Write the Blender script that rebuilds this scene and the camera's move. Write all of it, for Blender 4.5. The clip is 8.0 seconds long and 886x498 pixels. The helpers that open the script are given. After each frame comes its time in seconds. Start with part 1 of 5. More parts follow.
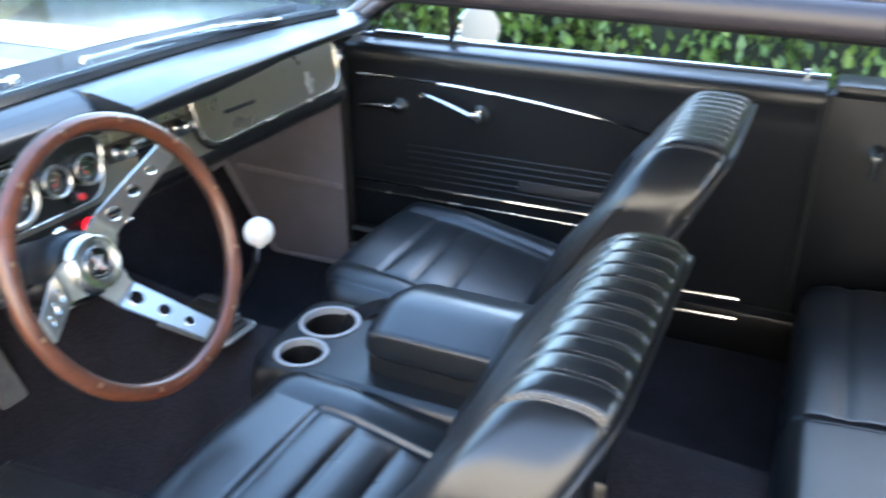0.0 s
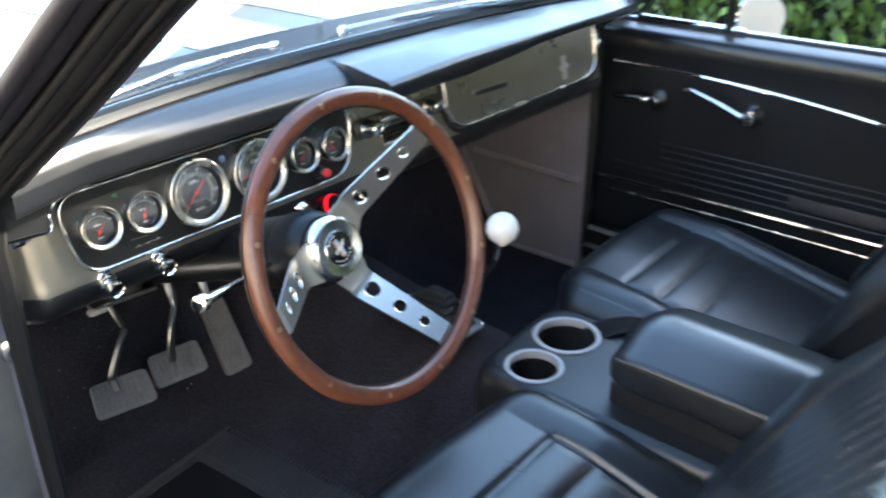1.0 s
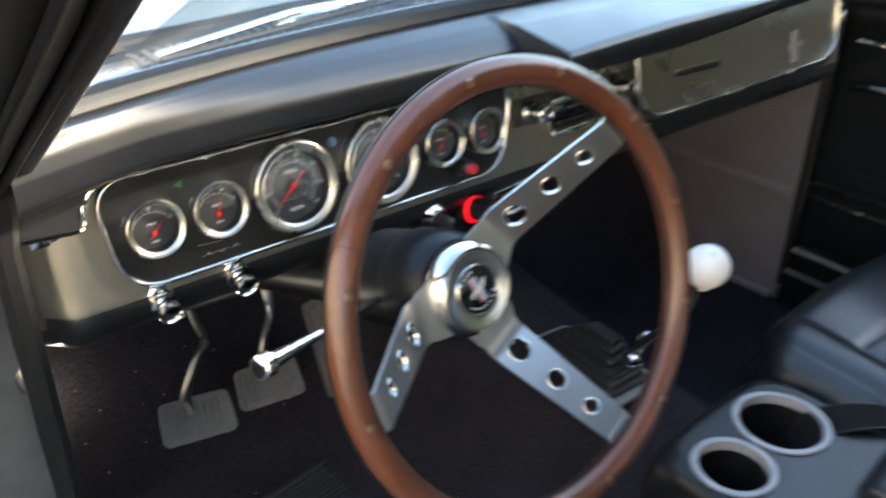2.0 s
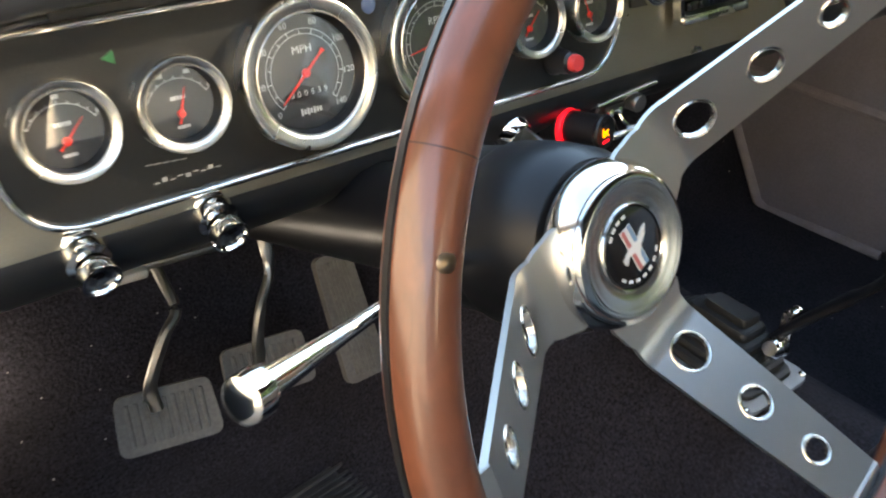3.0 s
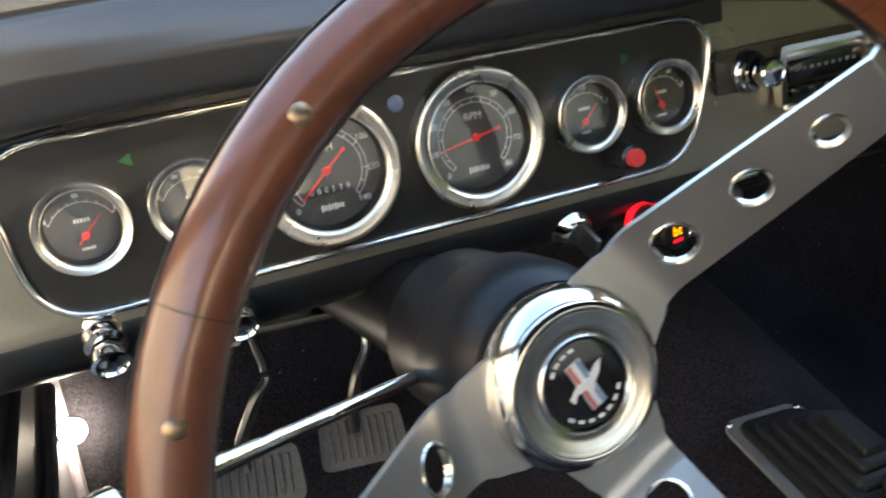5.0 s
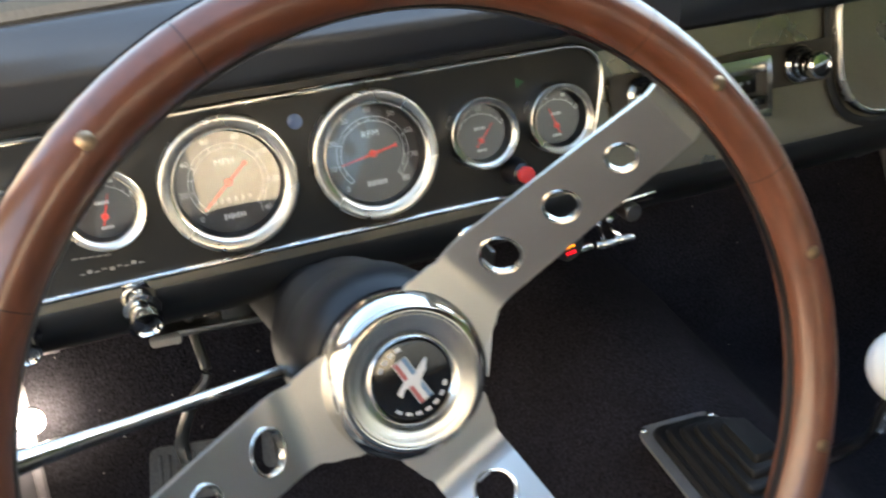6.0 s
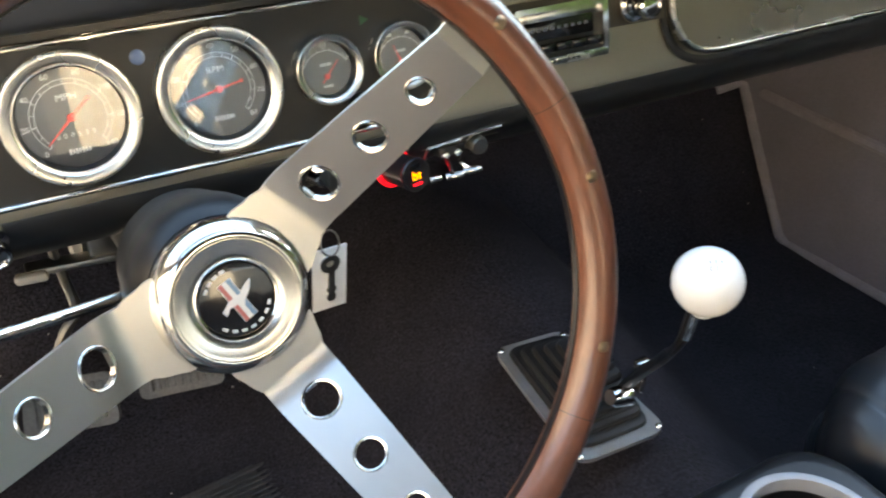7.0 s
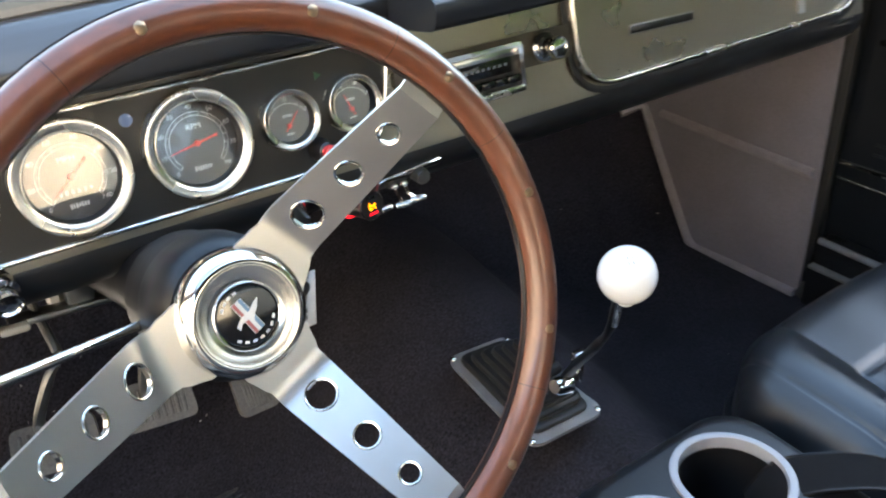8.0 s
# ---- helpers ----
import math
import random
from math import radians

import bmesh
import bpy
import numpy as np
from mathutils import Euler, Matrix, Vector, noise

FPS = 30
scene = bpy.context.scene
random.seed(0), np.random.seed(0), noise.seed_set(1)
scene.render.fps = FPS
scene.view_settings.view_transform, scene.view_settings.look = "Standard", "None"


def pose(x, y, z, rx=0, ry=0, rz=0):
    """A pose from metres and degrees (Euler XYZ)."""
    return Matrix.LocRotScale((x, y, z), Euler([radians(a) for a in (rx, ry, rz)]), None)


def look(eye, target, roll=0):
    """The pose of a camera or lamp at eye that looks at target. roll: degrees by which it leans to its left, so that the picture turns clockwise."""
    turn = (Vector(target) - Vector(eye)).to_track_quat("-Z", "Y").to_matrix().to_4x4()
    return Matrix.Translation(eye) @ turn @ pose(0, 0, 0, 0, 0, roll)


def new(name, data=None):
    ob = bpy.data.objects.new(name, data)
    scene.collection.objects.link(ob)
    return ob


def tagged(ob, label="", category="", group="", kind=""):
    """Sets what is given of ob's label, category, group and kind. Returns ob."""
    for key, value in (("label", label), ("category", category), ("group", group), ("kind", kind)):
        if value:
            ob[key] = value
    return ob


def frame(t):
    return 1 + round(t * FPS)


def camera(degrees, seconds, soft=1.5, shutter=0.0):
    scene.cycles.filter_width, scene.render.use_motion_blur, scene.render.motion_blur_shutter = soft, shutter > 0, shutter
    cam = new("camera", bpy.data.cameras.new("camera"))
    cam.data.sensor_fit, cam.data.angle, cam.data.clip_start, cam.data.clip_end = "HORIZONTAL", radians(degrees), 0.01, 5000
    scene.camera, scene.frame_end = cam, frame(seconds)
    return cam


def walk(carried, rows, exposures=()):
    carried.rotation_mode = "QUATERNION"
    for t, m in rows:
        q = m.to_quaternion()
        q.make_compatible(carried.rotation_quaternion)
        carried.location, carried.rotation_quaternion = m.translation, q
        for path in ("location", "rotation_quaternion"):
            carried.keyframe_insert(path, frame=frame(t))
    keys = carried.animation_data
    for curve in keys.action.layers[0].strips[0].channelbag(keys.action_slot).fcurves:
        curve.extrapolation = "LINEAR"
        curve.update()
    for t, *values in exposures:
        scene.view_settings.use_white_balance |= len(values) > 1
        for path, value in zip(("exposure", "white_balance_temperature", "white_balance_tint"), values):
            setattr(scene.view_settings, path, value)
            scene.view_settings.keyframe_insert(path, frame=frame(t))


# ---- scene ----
cam = camera(55.8, 8.0, 2.0, 0.6)
PATH = [
    (0, (-1.0575, -0.8205, 1.2433), (-0.2400, -0.4438, 0.8076), -0.09),
    (0.5, (-1.0492, -0.7687, 1.2427), (-0.2927, -0.2866, 0.8006), 0.14),
    (1, (-0.9729, -0.6847, 1.2071), (-0.2900, -0.1093, 0.7571), -0.36),
    (1.5, (-0.8391, -0.5658, 1.1611), (-0.2242, 0.0699, 0.6945), -0.15),
    (2, (-0.7555, -0.4468, 1.1178), (-0.2045, 0.2339, 0.6349), 0.22),
    (2.2, (-0.7339, -0.3823, 1.0783), (-0.2108, 0.2997, 0.5671), -0.48),
    (3.3, (-0.6183, -0.1771, 0.9463), (-0.0840, 0.4809, 0.4156), 1.36),
    (3.5, (-0.6140, -0.1689, 0.9473), (-0.1108, 0.5194, 0.4249), -0.63),
    (4, (-0.5908, -0.1728, 0.9497), (-0.2188, 0.6111, 0.4524), -4.29),
    (4.5, (-0.5531, -0.2091, 0.9514), (-0.2214, 0.6015, 0.4687), -4.49),
    (4.7, (-0.5346, -0.2253, 0.9609), (-0.2094, 0.5895, 0.4809), -4.61),
    (5.8, (-0.4621, -0.3016, 0.9874), (-0.1654, 0.5363, 0.5291), -4.38),
    (6, (-0.4487, -0.3132, 0.9894), (-0.1499, 0.5206, 0.5251), -4.09),
    (6.5, (-0.4310, -0.3366, 0.9900), (-0.1055, 0.4685, 0.4941), -2.88),
    (7, (-0.4175, -0.3643, 0.9977), (-0.0424, 0.3957, 0.4670), -1.76),
    (7.5, (-0.4433, -0.3946, 1.0211), (-0.0339, 0.3551, 0.5012), -1.80),
    (8, (-0.4846, -0.4314, 1.0384), (-0.0200, 0.3001, 0.5393), -3.25),
]
EXPOSURES = [(0.0, 4.25, 6650, 8), (0.5, 4.2, 6950, 8), (1.0, 3.85, 7000, 8), (1.5, 3.75, 7450, 8), (2.0, 3.5, 7800, 9), (3.5, 4.1, 8700, 10), (4.0, 3.85, 8500, 10), (4.5, 3.6, 8300, 10), (6.2, 3.85, 8400, 10), (7.0, 4.1, 8800, 10), (8.0, 4.25, 8100, 10)]
walk(cam, [(t, look(eye, target, roll)) for t, eye, target, roll in PATH], EXPOSURES)

# ---- world, sun, exposure ----
world = bpy.data.worlds.new("sky")
scene.world = world
world.use_nodes = True
wn = world.node_tree.nodes
sky = wn.new("ShaderNodeTexSky")
sky.sky_type = "NISHITA"
sky.sun_disc = False
SUN_EL, SUN_AZ = 25.0, 114.0
sky.sun_elevation, sky.sun_rotation = radians(SUN_EL), radians(SUN_AZ)
sky.air_density, sky.dust_density, sky.ozone_density = 1.0, 0.4, 1.0
world.node_tree.links.new(sky.outputs[0], wn["Background"].inputs[0])
wn["Background"].inputs[1].default_value = 0.15
sun_data = bpy.data.lights.new("sun", "SUN")
sun_data.energy, sun_data.angle, sun_data.color = 3.0, radians(3.0), (1.0, 0.95, 0.87)
sun = new("sun", sun_data)
_az, _el = radians(SUN_AZ), radians(SUN_EL)
sun_way = Vector((math.sin(_az) * math.cos(_el), math.cos(_az) * math.cos(_el), math.sin(_el)))
sun.matrix_world = Matrix.Translation((0, 0, 6)) @ sun_way.to_track_quat("Z", "Y").to_matrix().to_4x4()


# ---- materials ----
def mat(name, colour, rough=0.5, metal=0.0, grain=0.0, grain_size=200.0, stain=0.0, stain_size=8.0,
        bump=0.0, bump_size=400.0, coat=0.0, rough_var=0.0, spec=0.5, coat_rough=0.05):
    """Principled surface with colour noise at two scales, roughness noise and fine bump, in metres."""
    m = bpy.data.materials.new(name)
    m.use_nodes = True
    t = m.node_tree
    n, L = t.nodes, t.links
    b = n["Principled BSDF"]
    b.inputs["Base Color"].default_value = (*colour, 1)
    b.inputs["Roughness"].default_value = rough
    b.inputs["Metallic"].default_value = metal
    b.inputs["Coat Weight"].default_value = coat
    b.inputs["Coat Roughness"].default_value = coat_rough
    b.inputs["Specular IOR Level"].default_value = spec
    geo = n.new("ShaderNodeTexCoord")
    col = None
    for amount, size, detail in ((grain, grain_size, 3), (stain, stain_size, 5)):
        if amount:
            tex = n.new("ShaderNodeTexNoise")
            tex.inputs["Scale"].default_value, tex.inputs["Detail"].default_value = size, detail
            L.new(geo.outputs["Object"], tex.inputs["Vector"])
            mul = n.new("ShaderNodeMapRange")
            mul.inputs[1].default_value, mul.inputs[2].default_value = 0.25, 0.75
            mul.inputs[3].default_value, mul.inputs[4].default_value = 1 - amount, 1 + amount
            L.new(tex.outputs["Fac"], mul.inputs[0])
            mix = n.new("ShaderNodeVectorMath")
            mix.operation = "SCALE"
            if col is None:
                mix.inputs[0].default_value = colour
            else:
                L.new(col, mix.inputs[0])
            L.new(mul.outputs[0], mix.inputs["Scale"])
            col = mix.outputs[0]
    if col is not None:
        L.new(col, b.inputs["Base Color"])
    if rough_var:
        tex = n.new("ShaderNodeTexNoise")
        tex.inputs["Scale"].default_value, tex.inputs["Detail"].default_value = 14, 6
        L.new(geo.outputs["Object"], tex.inputs["Vector"])
        mul = n.new("ShaderNodeMapRange")
        mul.inputs[1].default_value, mul.inputs[2].default_value = 0.3, 0.7
        mul.inputs[3].default_value, mul.inputs[4].default_value = max(0.02, rough - rough_var), rough + rough_var
        L.new(tex.outputs["Fac"], mul.inputs[0])
        L.new(mul.outputs[0], b.inputs["Roughness"])
    if bump:
        tex = n.new("ShaderNodeTexNoise")
        tex.inputs["Scale"].default_value, tex.inputs["Detail"].default_value = bump_size, 4
        L.new(geo.outputs["Object"], tex.inputs["Vector"])
        bp = n.new("ShaderNodeBump")
        bp.inputs["Strength"].default_value, bp.inputs["Distance"].default_value = bump, 0.002
        L.new(tex.outputs["Fac"], bp.inputs["Height"])
        L.new(bp.outputs[0], b.inputs["Normal"])
    return m


def glow(name, colour, strength):
    m = bpy.data.materials.new(name)
    m.use_nodes = True
    b = m.node_tree.nodes["Principled BSDF"]
    b.inputs["Base Color"].default_value = (*colour, 1)
    b.inputs["Emission Color"].default_value = (*colour, 1)
    b.inputs["Emission Strength"].default_value = strength
    return m


def glass_mat(name, tint=(1, 1, 1), base=0.045):
    """Thin clear pane: mostly transparent with a glossy share by Fresnel."""
    m = bpy.data.materials.new(name)
    m.use_nodes = True
    n, L = m.node_tree.nodes, m.node_tree.links
    n.remove(n["Principled BSDF"])
    tr, gl, lw, pw, mp, mx = (n.new(k) for k in ("ShaderNodeBsdfTransparent", "ShaderNodeBsdfGlossy", "ShaderNodeLayerWeight", "ShaderNodeMath", "ShaderNodeMapRange", "ShaderNodeMixShader"))
    tr.inputs[0].default_value = (*tint, 1)
    gl.inputs["Roughness"].default_value = 0.01
    pw.operation = "POWER"
    pw.inputs[1].default_value = 5.0
    mp.inputs[3].default_value, mp.inputs[4].default_value = base, 0.9
    L.new(lw.outputs["Facing"], pw.inputs[0])
    L.new(pw.outputs[0], mp.inputs[0])
    L.new(mp.outputs[0], mx.inputs[0])
    L.new(tr.outputs[0], mx.inputs[1])
    L.new(gl.outputs[0], mx.inputs[2])
    L.new(mx.outputs[0], n["Material Output"].inputs[0])
    return m


VINYL = mat("black_vinyl", (0.012, 0.014, 0.017), 0.29, bump=0.04, bump_size=700, rough_var=0.0, stain=0.2, stain_size=20, spec=0.6, coat=0.10, coat_rough=0.2)
VINYL_SIDE = mat("black_side_vinyl", (0.012, 0.013, 0.015), 0.34, bump=0.12, bump_size=700, rough_var=0.05, spec=0.5)
PADMAT = mat("black_dash_pad", (0.010, 0.011, 0.013), 0.33, bump=0.05, bump_size=600, rough_var=0.05, stain=0.15, stain_size=12, spec=0.65, coat=0.12, coat_rough=0.2)
DOORMAT = mat("black_door_vinyl", (0.008, 0.010, 0.013), 0.38, bump=0.10, bump_size=600, rough_var=0.06, spec=0.35)
BLACKPAINT = mat("black_paint", (0.010, 0.011, 0.012), 0.36, coat=0.15, rough_var=0.05, bump=0.02, bump_size=300)
CARPET = mat("black_carpet", (0.0175, 0.0158, 0.0205), 0.95, grain=0.9, grain_size=330, stain=0.3, stain_size=12, bump=1.0, bump_size=260, spec=0.25)
KICK = mat("grey_brown_kick_panel", (0.185, 0.173, 0.198), 0.55, grain=0.1, grain_size=300, stain=0.12, stain_size=9, bump=0.15, bump_size=500)
# paler than the panel: stands in for light caught along the raised beads
KICKEDGE_LIT = mat("highlit_kick_panel_edge", (0.24, 0.22, 0.24), 0.5, grain=0.1, grain_size=300, stain=0.15, stain_size=30, bump=0.1, bump_size=500)
RUBBER = mat("black_rubber", (0.009, 0.009, 0.009), 0.6, grain=0.2, grain_size=200, bump=0.1, bump_size=300)
PEDALRUB = mat("worn_pedal_rubber", (0.105, 0.096, 0.086), 0.7, grain=0.2, grain_size=250, stain=0.2, stain_size=30, bump=0.15)
OLIVE = mat("olive_grey_paint", (0.300, 0.280, 0.226), 0.30, metal=0.74, coat=0.2, stain=0.05, stain_size=10, grain=0.06, grain_size=900, rough_var=0.04)
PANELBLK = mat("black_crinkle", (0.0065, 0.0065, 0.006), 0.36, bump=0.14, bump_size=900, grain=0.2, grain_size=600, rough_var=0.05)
CHROME = mat("chrome", (0.80, 0.79, 0.76), 0.07, metal=1.0, rough_var=0.03)
SATIN = mat("satin_chrome", (0.74, 0.72, 0.67), 0.24, metal=1.0, rough_var=0.06)
BRUSHED = mat("brushed_stainless", (0.60, 0.59, 0.565), 0.36, metal=1.0, rough_var=0.025, stain=0.06, stain_size=25, bump=0.03, bump_size=500)
STEEL = mat("dull_steel", (0.30, 0.29, 0.27), 0.4, metal=1.0, rough_var=0.1, stain=0.2, stain_size=60)
WHITE = mat("white_enamel", (0.82, 0.82, 0.80), 0.18, coat=0.3, stain=0.03, stain_size=40)
DIAL = mat("grey_black_dial", (0.040, 0.039, 0.036), 0.5, stain=0.1, stain_size=40)
INK = mat("white_ink", (0.60, 0.59, 0.56), 0.6)
RED = mat("red_paint", (0.75, 0.03, 0.02), 0.4)
GREYPLASTIC = mat("cup_ring_grey", (0.33, 0.34, 0.36), 0.35, stain=0.06, stain_size=60, rough_var=0.06)
TRIMBLK = mat("black_trim", (0.008, 0.008, 0.009), 0.35)
JAMB = mat("olive_jamb_paint", (0.170, 0.166, 0.150), 0.33, metal=0.3, coat=0.3, stain=0.3, stain_size=18, rough_var=0.08)
GLASS = glass_mat("clear_glass")
WINDSHIELD = glass_mat("tinted_windshield_glass", (0.74, 0.83, 0.87))
LENS = glass_mat("gauge_glass", base=0.10)


def wood_mat():
    m = mat("varnished_walnut", (0.22, 0.070, 0.026), 0.36, coat=0.5, rough_var=0.05, coat_rough=0.12, bump=0.04, bump_size=250)
    n, L = m.node_tree.nodes, m.node_tree.links
    b = n["Principled BSDF"]
    tc = n.new("ShaderNodeTexCoord")
    mp = n.new("ShaderNodeMapping")
    mp.inputs["Scale"].default_value = (60, 60, 260)
    tx = n.new("ShaderNodeTexNoise")
    tx.inputs["Scale"].default_value, tx.inputs["Detail"].default_value, tx.inputs["Distortion"].default_value = 1.0, 8, 0.6
    rp = n.new("ShaderNodeValToRGB")
    rp.color_ramp.elements[0].position, rp.color_ramp.elements[0].color = 0.25, (0.088, 0.029, 0.014, 1)
    rp.color_ramp.elements[1].position, rp.color_ramp.elements[1].color = 0.78, (0.158, 0.049, 0.024, 1)
    L.new(tc.outputs["Object"], mp.inputs[0])
    L.new(mp.outputs[0], tx.inputs["Vector"])
    L.new(tx.outputs["Fac"], rp.inputs[0])
    L.new(rp.outputs[0], b.inputs["Base Color"])
    return m


WOOD = wood_mat()


# ---- builders ----
def part(name, bm, material, parent=None, label="", smooth=True, m=None, sharp=40.0):
    """Links a bmesh as one mesh object under a thing or a part."""
    me = bpy.data.meshes.new(name)
    bmesh.ops.recalc_face_normals(bm, faces=bm.faces)
    bm.to_mesh(me)
    bm.free()
    me.materials.append(material)
    if smooth:
        me.polygons.foreach_set("use_smooth", [True] * len(me.polygons))
        me.set_sharp_from_angle(angle=radians(sharp))
    ob = new(name, me)
    if parent is not None:
        ob.parent = parent
    if m is not None:
        ob.matrix_local = m
    if label:
        tagged(ob, label)
    return ob


def thing(name, label, category, m=None, group="", kind=""):
    ob = new(name)
    if m is not None:
        ob.matrix_world = m
    return tagged(ob, label, category, group, kind)


def box(sx, sy, sz, at=(0, 0, 0), bevel=0.0, seg=2, bm=None):
    b = bmesh.new()
    bmesh.ops.create_cube(b, size=1.0, matrix=Matrix.Translation(at) @ Matrix.Diagonal((sx, sy, sz, 1)))
    if bevel:
        bmesh.ops.bevel(b, geom=b.edges[:], offset=bevel, segments=seg, profile=0.5, affect="EDGES")
    return merge(bm, b) if bm else b


def merge(a, b):
    tmp = bpy.data.meshes.new("tmp")
    b.to_mesh(tmp)
    b.free()
    a.from_mesh(tmp)
    bpy.data.meshes.remove(tmp)
    return a


def grid_mesh(rows, closed_u=False, closed_v=False, caps=False):
    """Surface through rows of points; closed_v: each row is a loop; caps: fill first and last loops."""
    b = bmesh.new()
    vs = [[b.verts.new(p) for p in r] for r in rows]
    nr, nc = len(vs), len(vs[0])
    for i in range(nr if closed_u else nr - 1):
        for j in range(nc if closed_v else nc - 1):
            q = (vs[i][j], vs[i][(j + 1) % nc], vs[(i + 1) % nr][(j + 1) % nc], vs[(i + 1) % nr][j])
            b.faces.new(q)
    if caps:
        b.faces.new(vs[0])
        b.faces.new(vs[-1])
    return b


def lathe(profile, n=40, m=None, closed=False):
    """Turns a profile of (radius, height) about the local z axis."""
    rows = []
    for k in range(n):
        a = 2 * math.pi * k / n
        rows.append([(max(r, 1e-5) * math.cos(a), max(r, 1e-5) * math.sin(a), z) for r, z in profile])
    b = grid_mesh(rows, closed_u=True, closed_v=closed)
    bmesh.ops.remove_doubles(b, verts=b.verts, dist=2e-5)
    if m is not None:
        bmesh.ops.transform(b, matrix=m, verts=b.verts)
    return b


def smooth_path(pts, n):
    """Catmull-Rom through the points, n steps a span."""
    p = [Vector(q) for q in pts]
    p = [2 * p[0] - p[1]] + p + [2 * p[-1] - p[-2]]
    out = []
    for i in range(1, len(p) - 2):
        for k in range(n):
            t = k / n
            out.append(0.5 * ((2 * p[i]) + (p[i + 1] - p[i - 1]) * t + (2 * p[i - 1] - 5 * p[i] + 4 * p[i + 1] - p[i + 2]) * t * t
                              + (3 * p[i] - p[i - 1] - 3 * p[i + 1] + p[i + 2]) * t ** 3))
    return out + [p[-2]]


def tube(pts, r, n=10, closed=False, flat=1.0, up=(0, 0, 1)):
    """A bar swept along points; r: one radius or one a point; flat squeezes it across the up side."""
    pts = [Vector(q) for q in pts]
    rs = r if isinstance(r, (list, tuple)) else [r] * len(pts)
    rows = []
    for i, p in enumerate(pts):
        a = pts[(i - 1) % len(pts)] if closed or i else p
        c = pts[(i + 1) % len(pts)] if closed or i < len(pts) - 1 else p
        d = (c - a).normalized()
        s = d.cross(Vector(up))
        if s.length < 1e-3:
            s = d.cross(Vector((1, 0, 0)))
        s.normalize()
        w = s.cross(d)
        rows.append([p + (s * math.cos(k * 2 * math.pi / n) + w * flat * math.sin(k * 2 * math.pi / n)) * rs[i] for k in range(n)])
    return grid_mesh(rows, closed_u=closed, closed_v=True, caps=not closed)


def rounded_rect(w, h, r, n=8, cx=0.0, cy=0.0):
    out = []
    for qx, qy, a0 in ((1, 1, 0), (-1, 1, 90), (-1, -1, 180), (1, -1, 270)):
        for k in range(n + 1):
            a = radians(a0 + 90 * k / n)
            out.append((cx + qx * (w / 2 - r) + r * math.cos(a), cy + qy * (h / 2 - r) + r * math.sin(a)))
    return out


def plate(outline, depth, holes=(), m=None, bevel=0.0):
    """A flat piece of an outline in xy with holes, depth thick downwards from z = 0."""
    b = bmesh.new()
    edges = []
    for loop in (outline, *holes):
        vs = [b.verts.new((x, y, 0)) for x, y in loop]
        edges += [b.edges.new((vs[i], vs[(i + 1) % len(vs)])) for i in range(len(vs))]
    bmesh.ops.triangle_fill(b, edges=edges, use_beauty=True)
    ext = bmesh.ops.extrude_face_region(b, geom=b.faces[:])
    bmesh.ops.translate(b, vec=(0, 0, -depth), verts=[v for v in ext["geom"] if isinstance(v, bmesh.types.BMVert)])
    if m is not None:
        bmesh.ops.transform(b, matrix=m, verts=b.verts)
    return b


def round_loop(corners, n=6):
    """A closed loop of (a, b, radius) corners with rounded corners."""
    out = []
    k = len(corners)
    for i in range(k):
        p, q, s = (Vector(corners[(i + d) % k][:2]) for d in (-1, 0, 1))
        r = corners[i][2]
        u, v = (p - q).normalized(), (s - q).normalized()
        if r <= 0:
            out.append(tuple(q))
            continue
        half = u.angle(v) / 2
        t = min(r / math.tan(half), 0.48 * (p - q).length, 0.48 * (s - q).length)
        a, c = q + u * t, q + v * t
        for j in range(n + 1):
            f = j / n
            out.append(tuple((1 - f) ** 2 * a + 2 * f * (1 - f) * q + f * f * c))
    return out


def resample(loop, step):
    """Points along a closed 2D loop, about a step apart, keeping its corners."""
    out = []
    for i in range(len(loop)):
        a, c = Vector(loop[i]), Vector(loop[(i + 1) % len(loop)])
        k = max(1, round((c - a).length / step))
        out += [tuple(a + (c - a) * j / k) for j in range(k)]
    return out


def ring_band(loop, w, d, m=None):
    """A raised trim band along a closed 2D loop in xy: width w, height d, with a rounded crown."""
    k = len(loop)
    rows = []
    for i in range(k):
        p, a, c = Vector(loop[i]), Vector(loop[i - 1]), Vector(loop[(i + 1) % k])
        t = (c - a).normalized()
        nrm = Vector((t.y, -t.x))
        rows.append([(p.x + nrm.x * o, p.y + nrm.y * o, z) for o, z in
                     ((-w / 2, 0), (-w / 2, d * 0.6), (-w / 4, d * 0.93), (0, d), (w / 4, d * 0.93), (w / 2, d * 0.6), (w / 2, 0))])
    b = grid_mesh(rows, closed_u=True)
    if m is not None:
        bmesh.ops.transform(b, matrix=m, verts=b.verts)
    return b


# ---- ground, hedge, surroundings ----
CONCRETE = mat("grey_asphalt", (0.085, 0.083, 0.080), 0.85, grain=0.15, grain_size=60, stain=0.2, stain_size=1.2, bump=0.2, bump_size=80)
LEAF = mat("green_leaves", (0.10, 0.17, 0.028), 0.45, stain=0.55, stain_size=3.0, grain=0.4, grain_size=14)
HEDGE_SHADE = mat("hedge_inner_shade", (0.012, 0.016, 0.008), 0.9, stain=0.4, stain_size=6)
UNSEENWALL = mat("tan_stucco", (0.40, 0.355, 0.30), 0.9, grain=0.05, grain_size=40, stain=0.1, stain_size=1.0, bump=0.3, bump_size=60)


def build_ground():
    b = bmesh.new()
    bmesh.ops.create_grid(b, x_segments=4, y_segments=4, size=400)
    ob = part("ground", b, CONCRETE, smooth=False)
    tagged(ob, "grey asphalt driveway under the car", "ground", kind="structure")


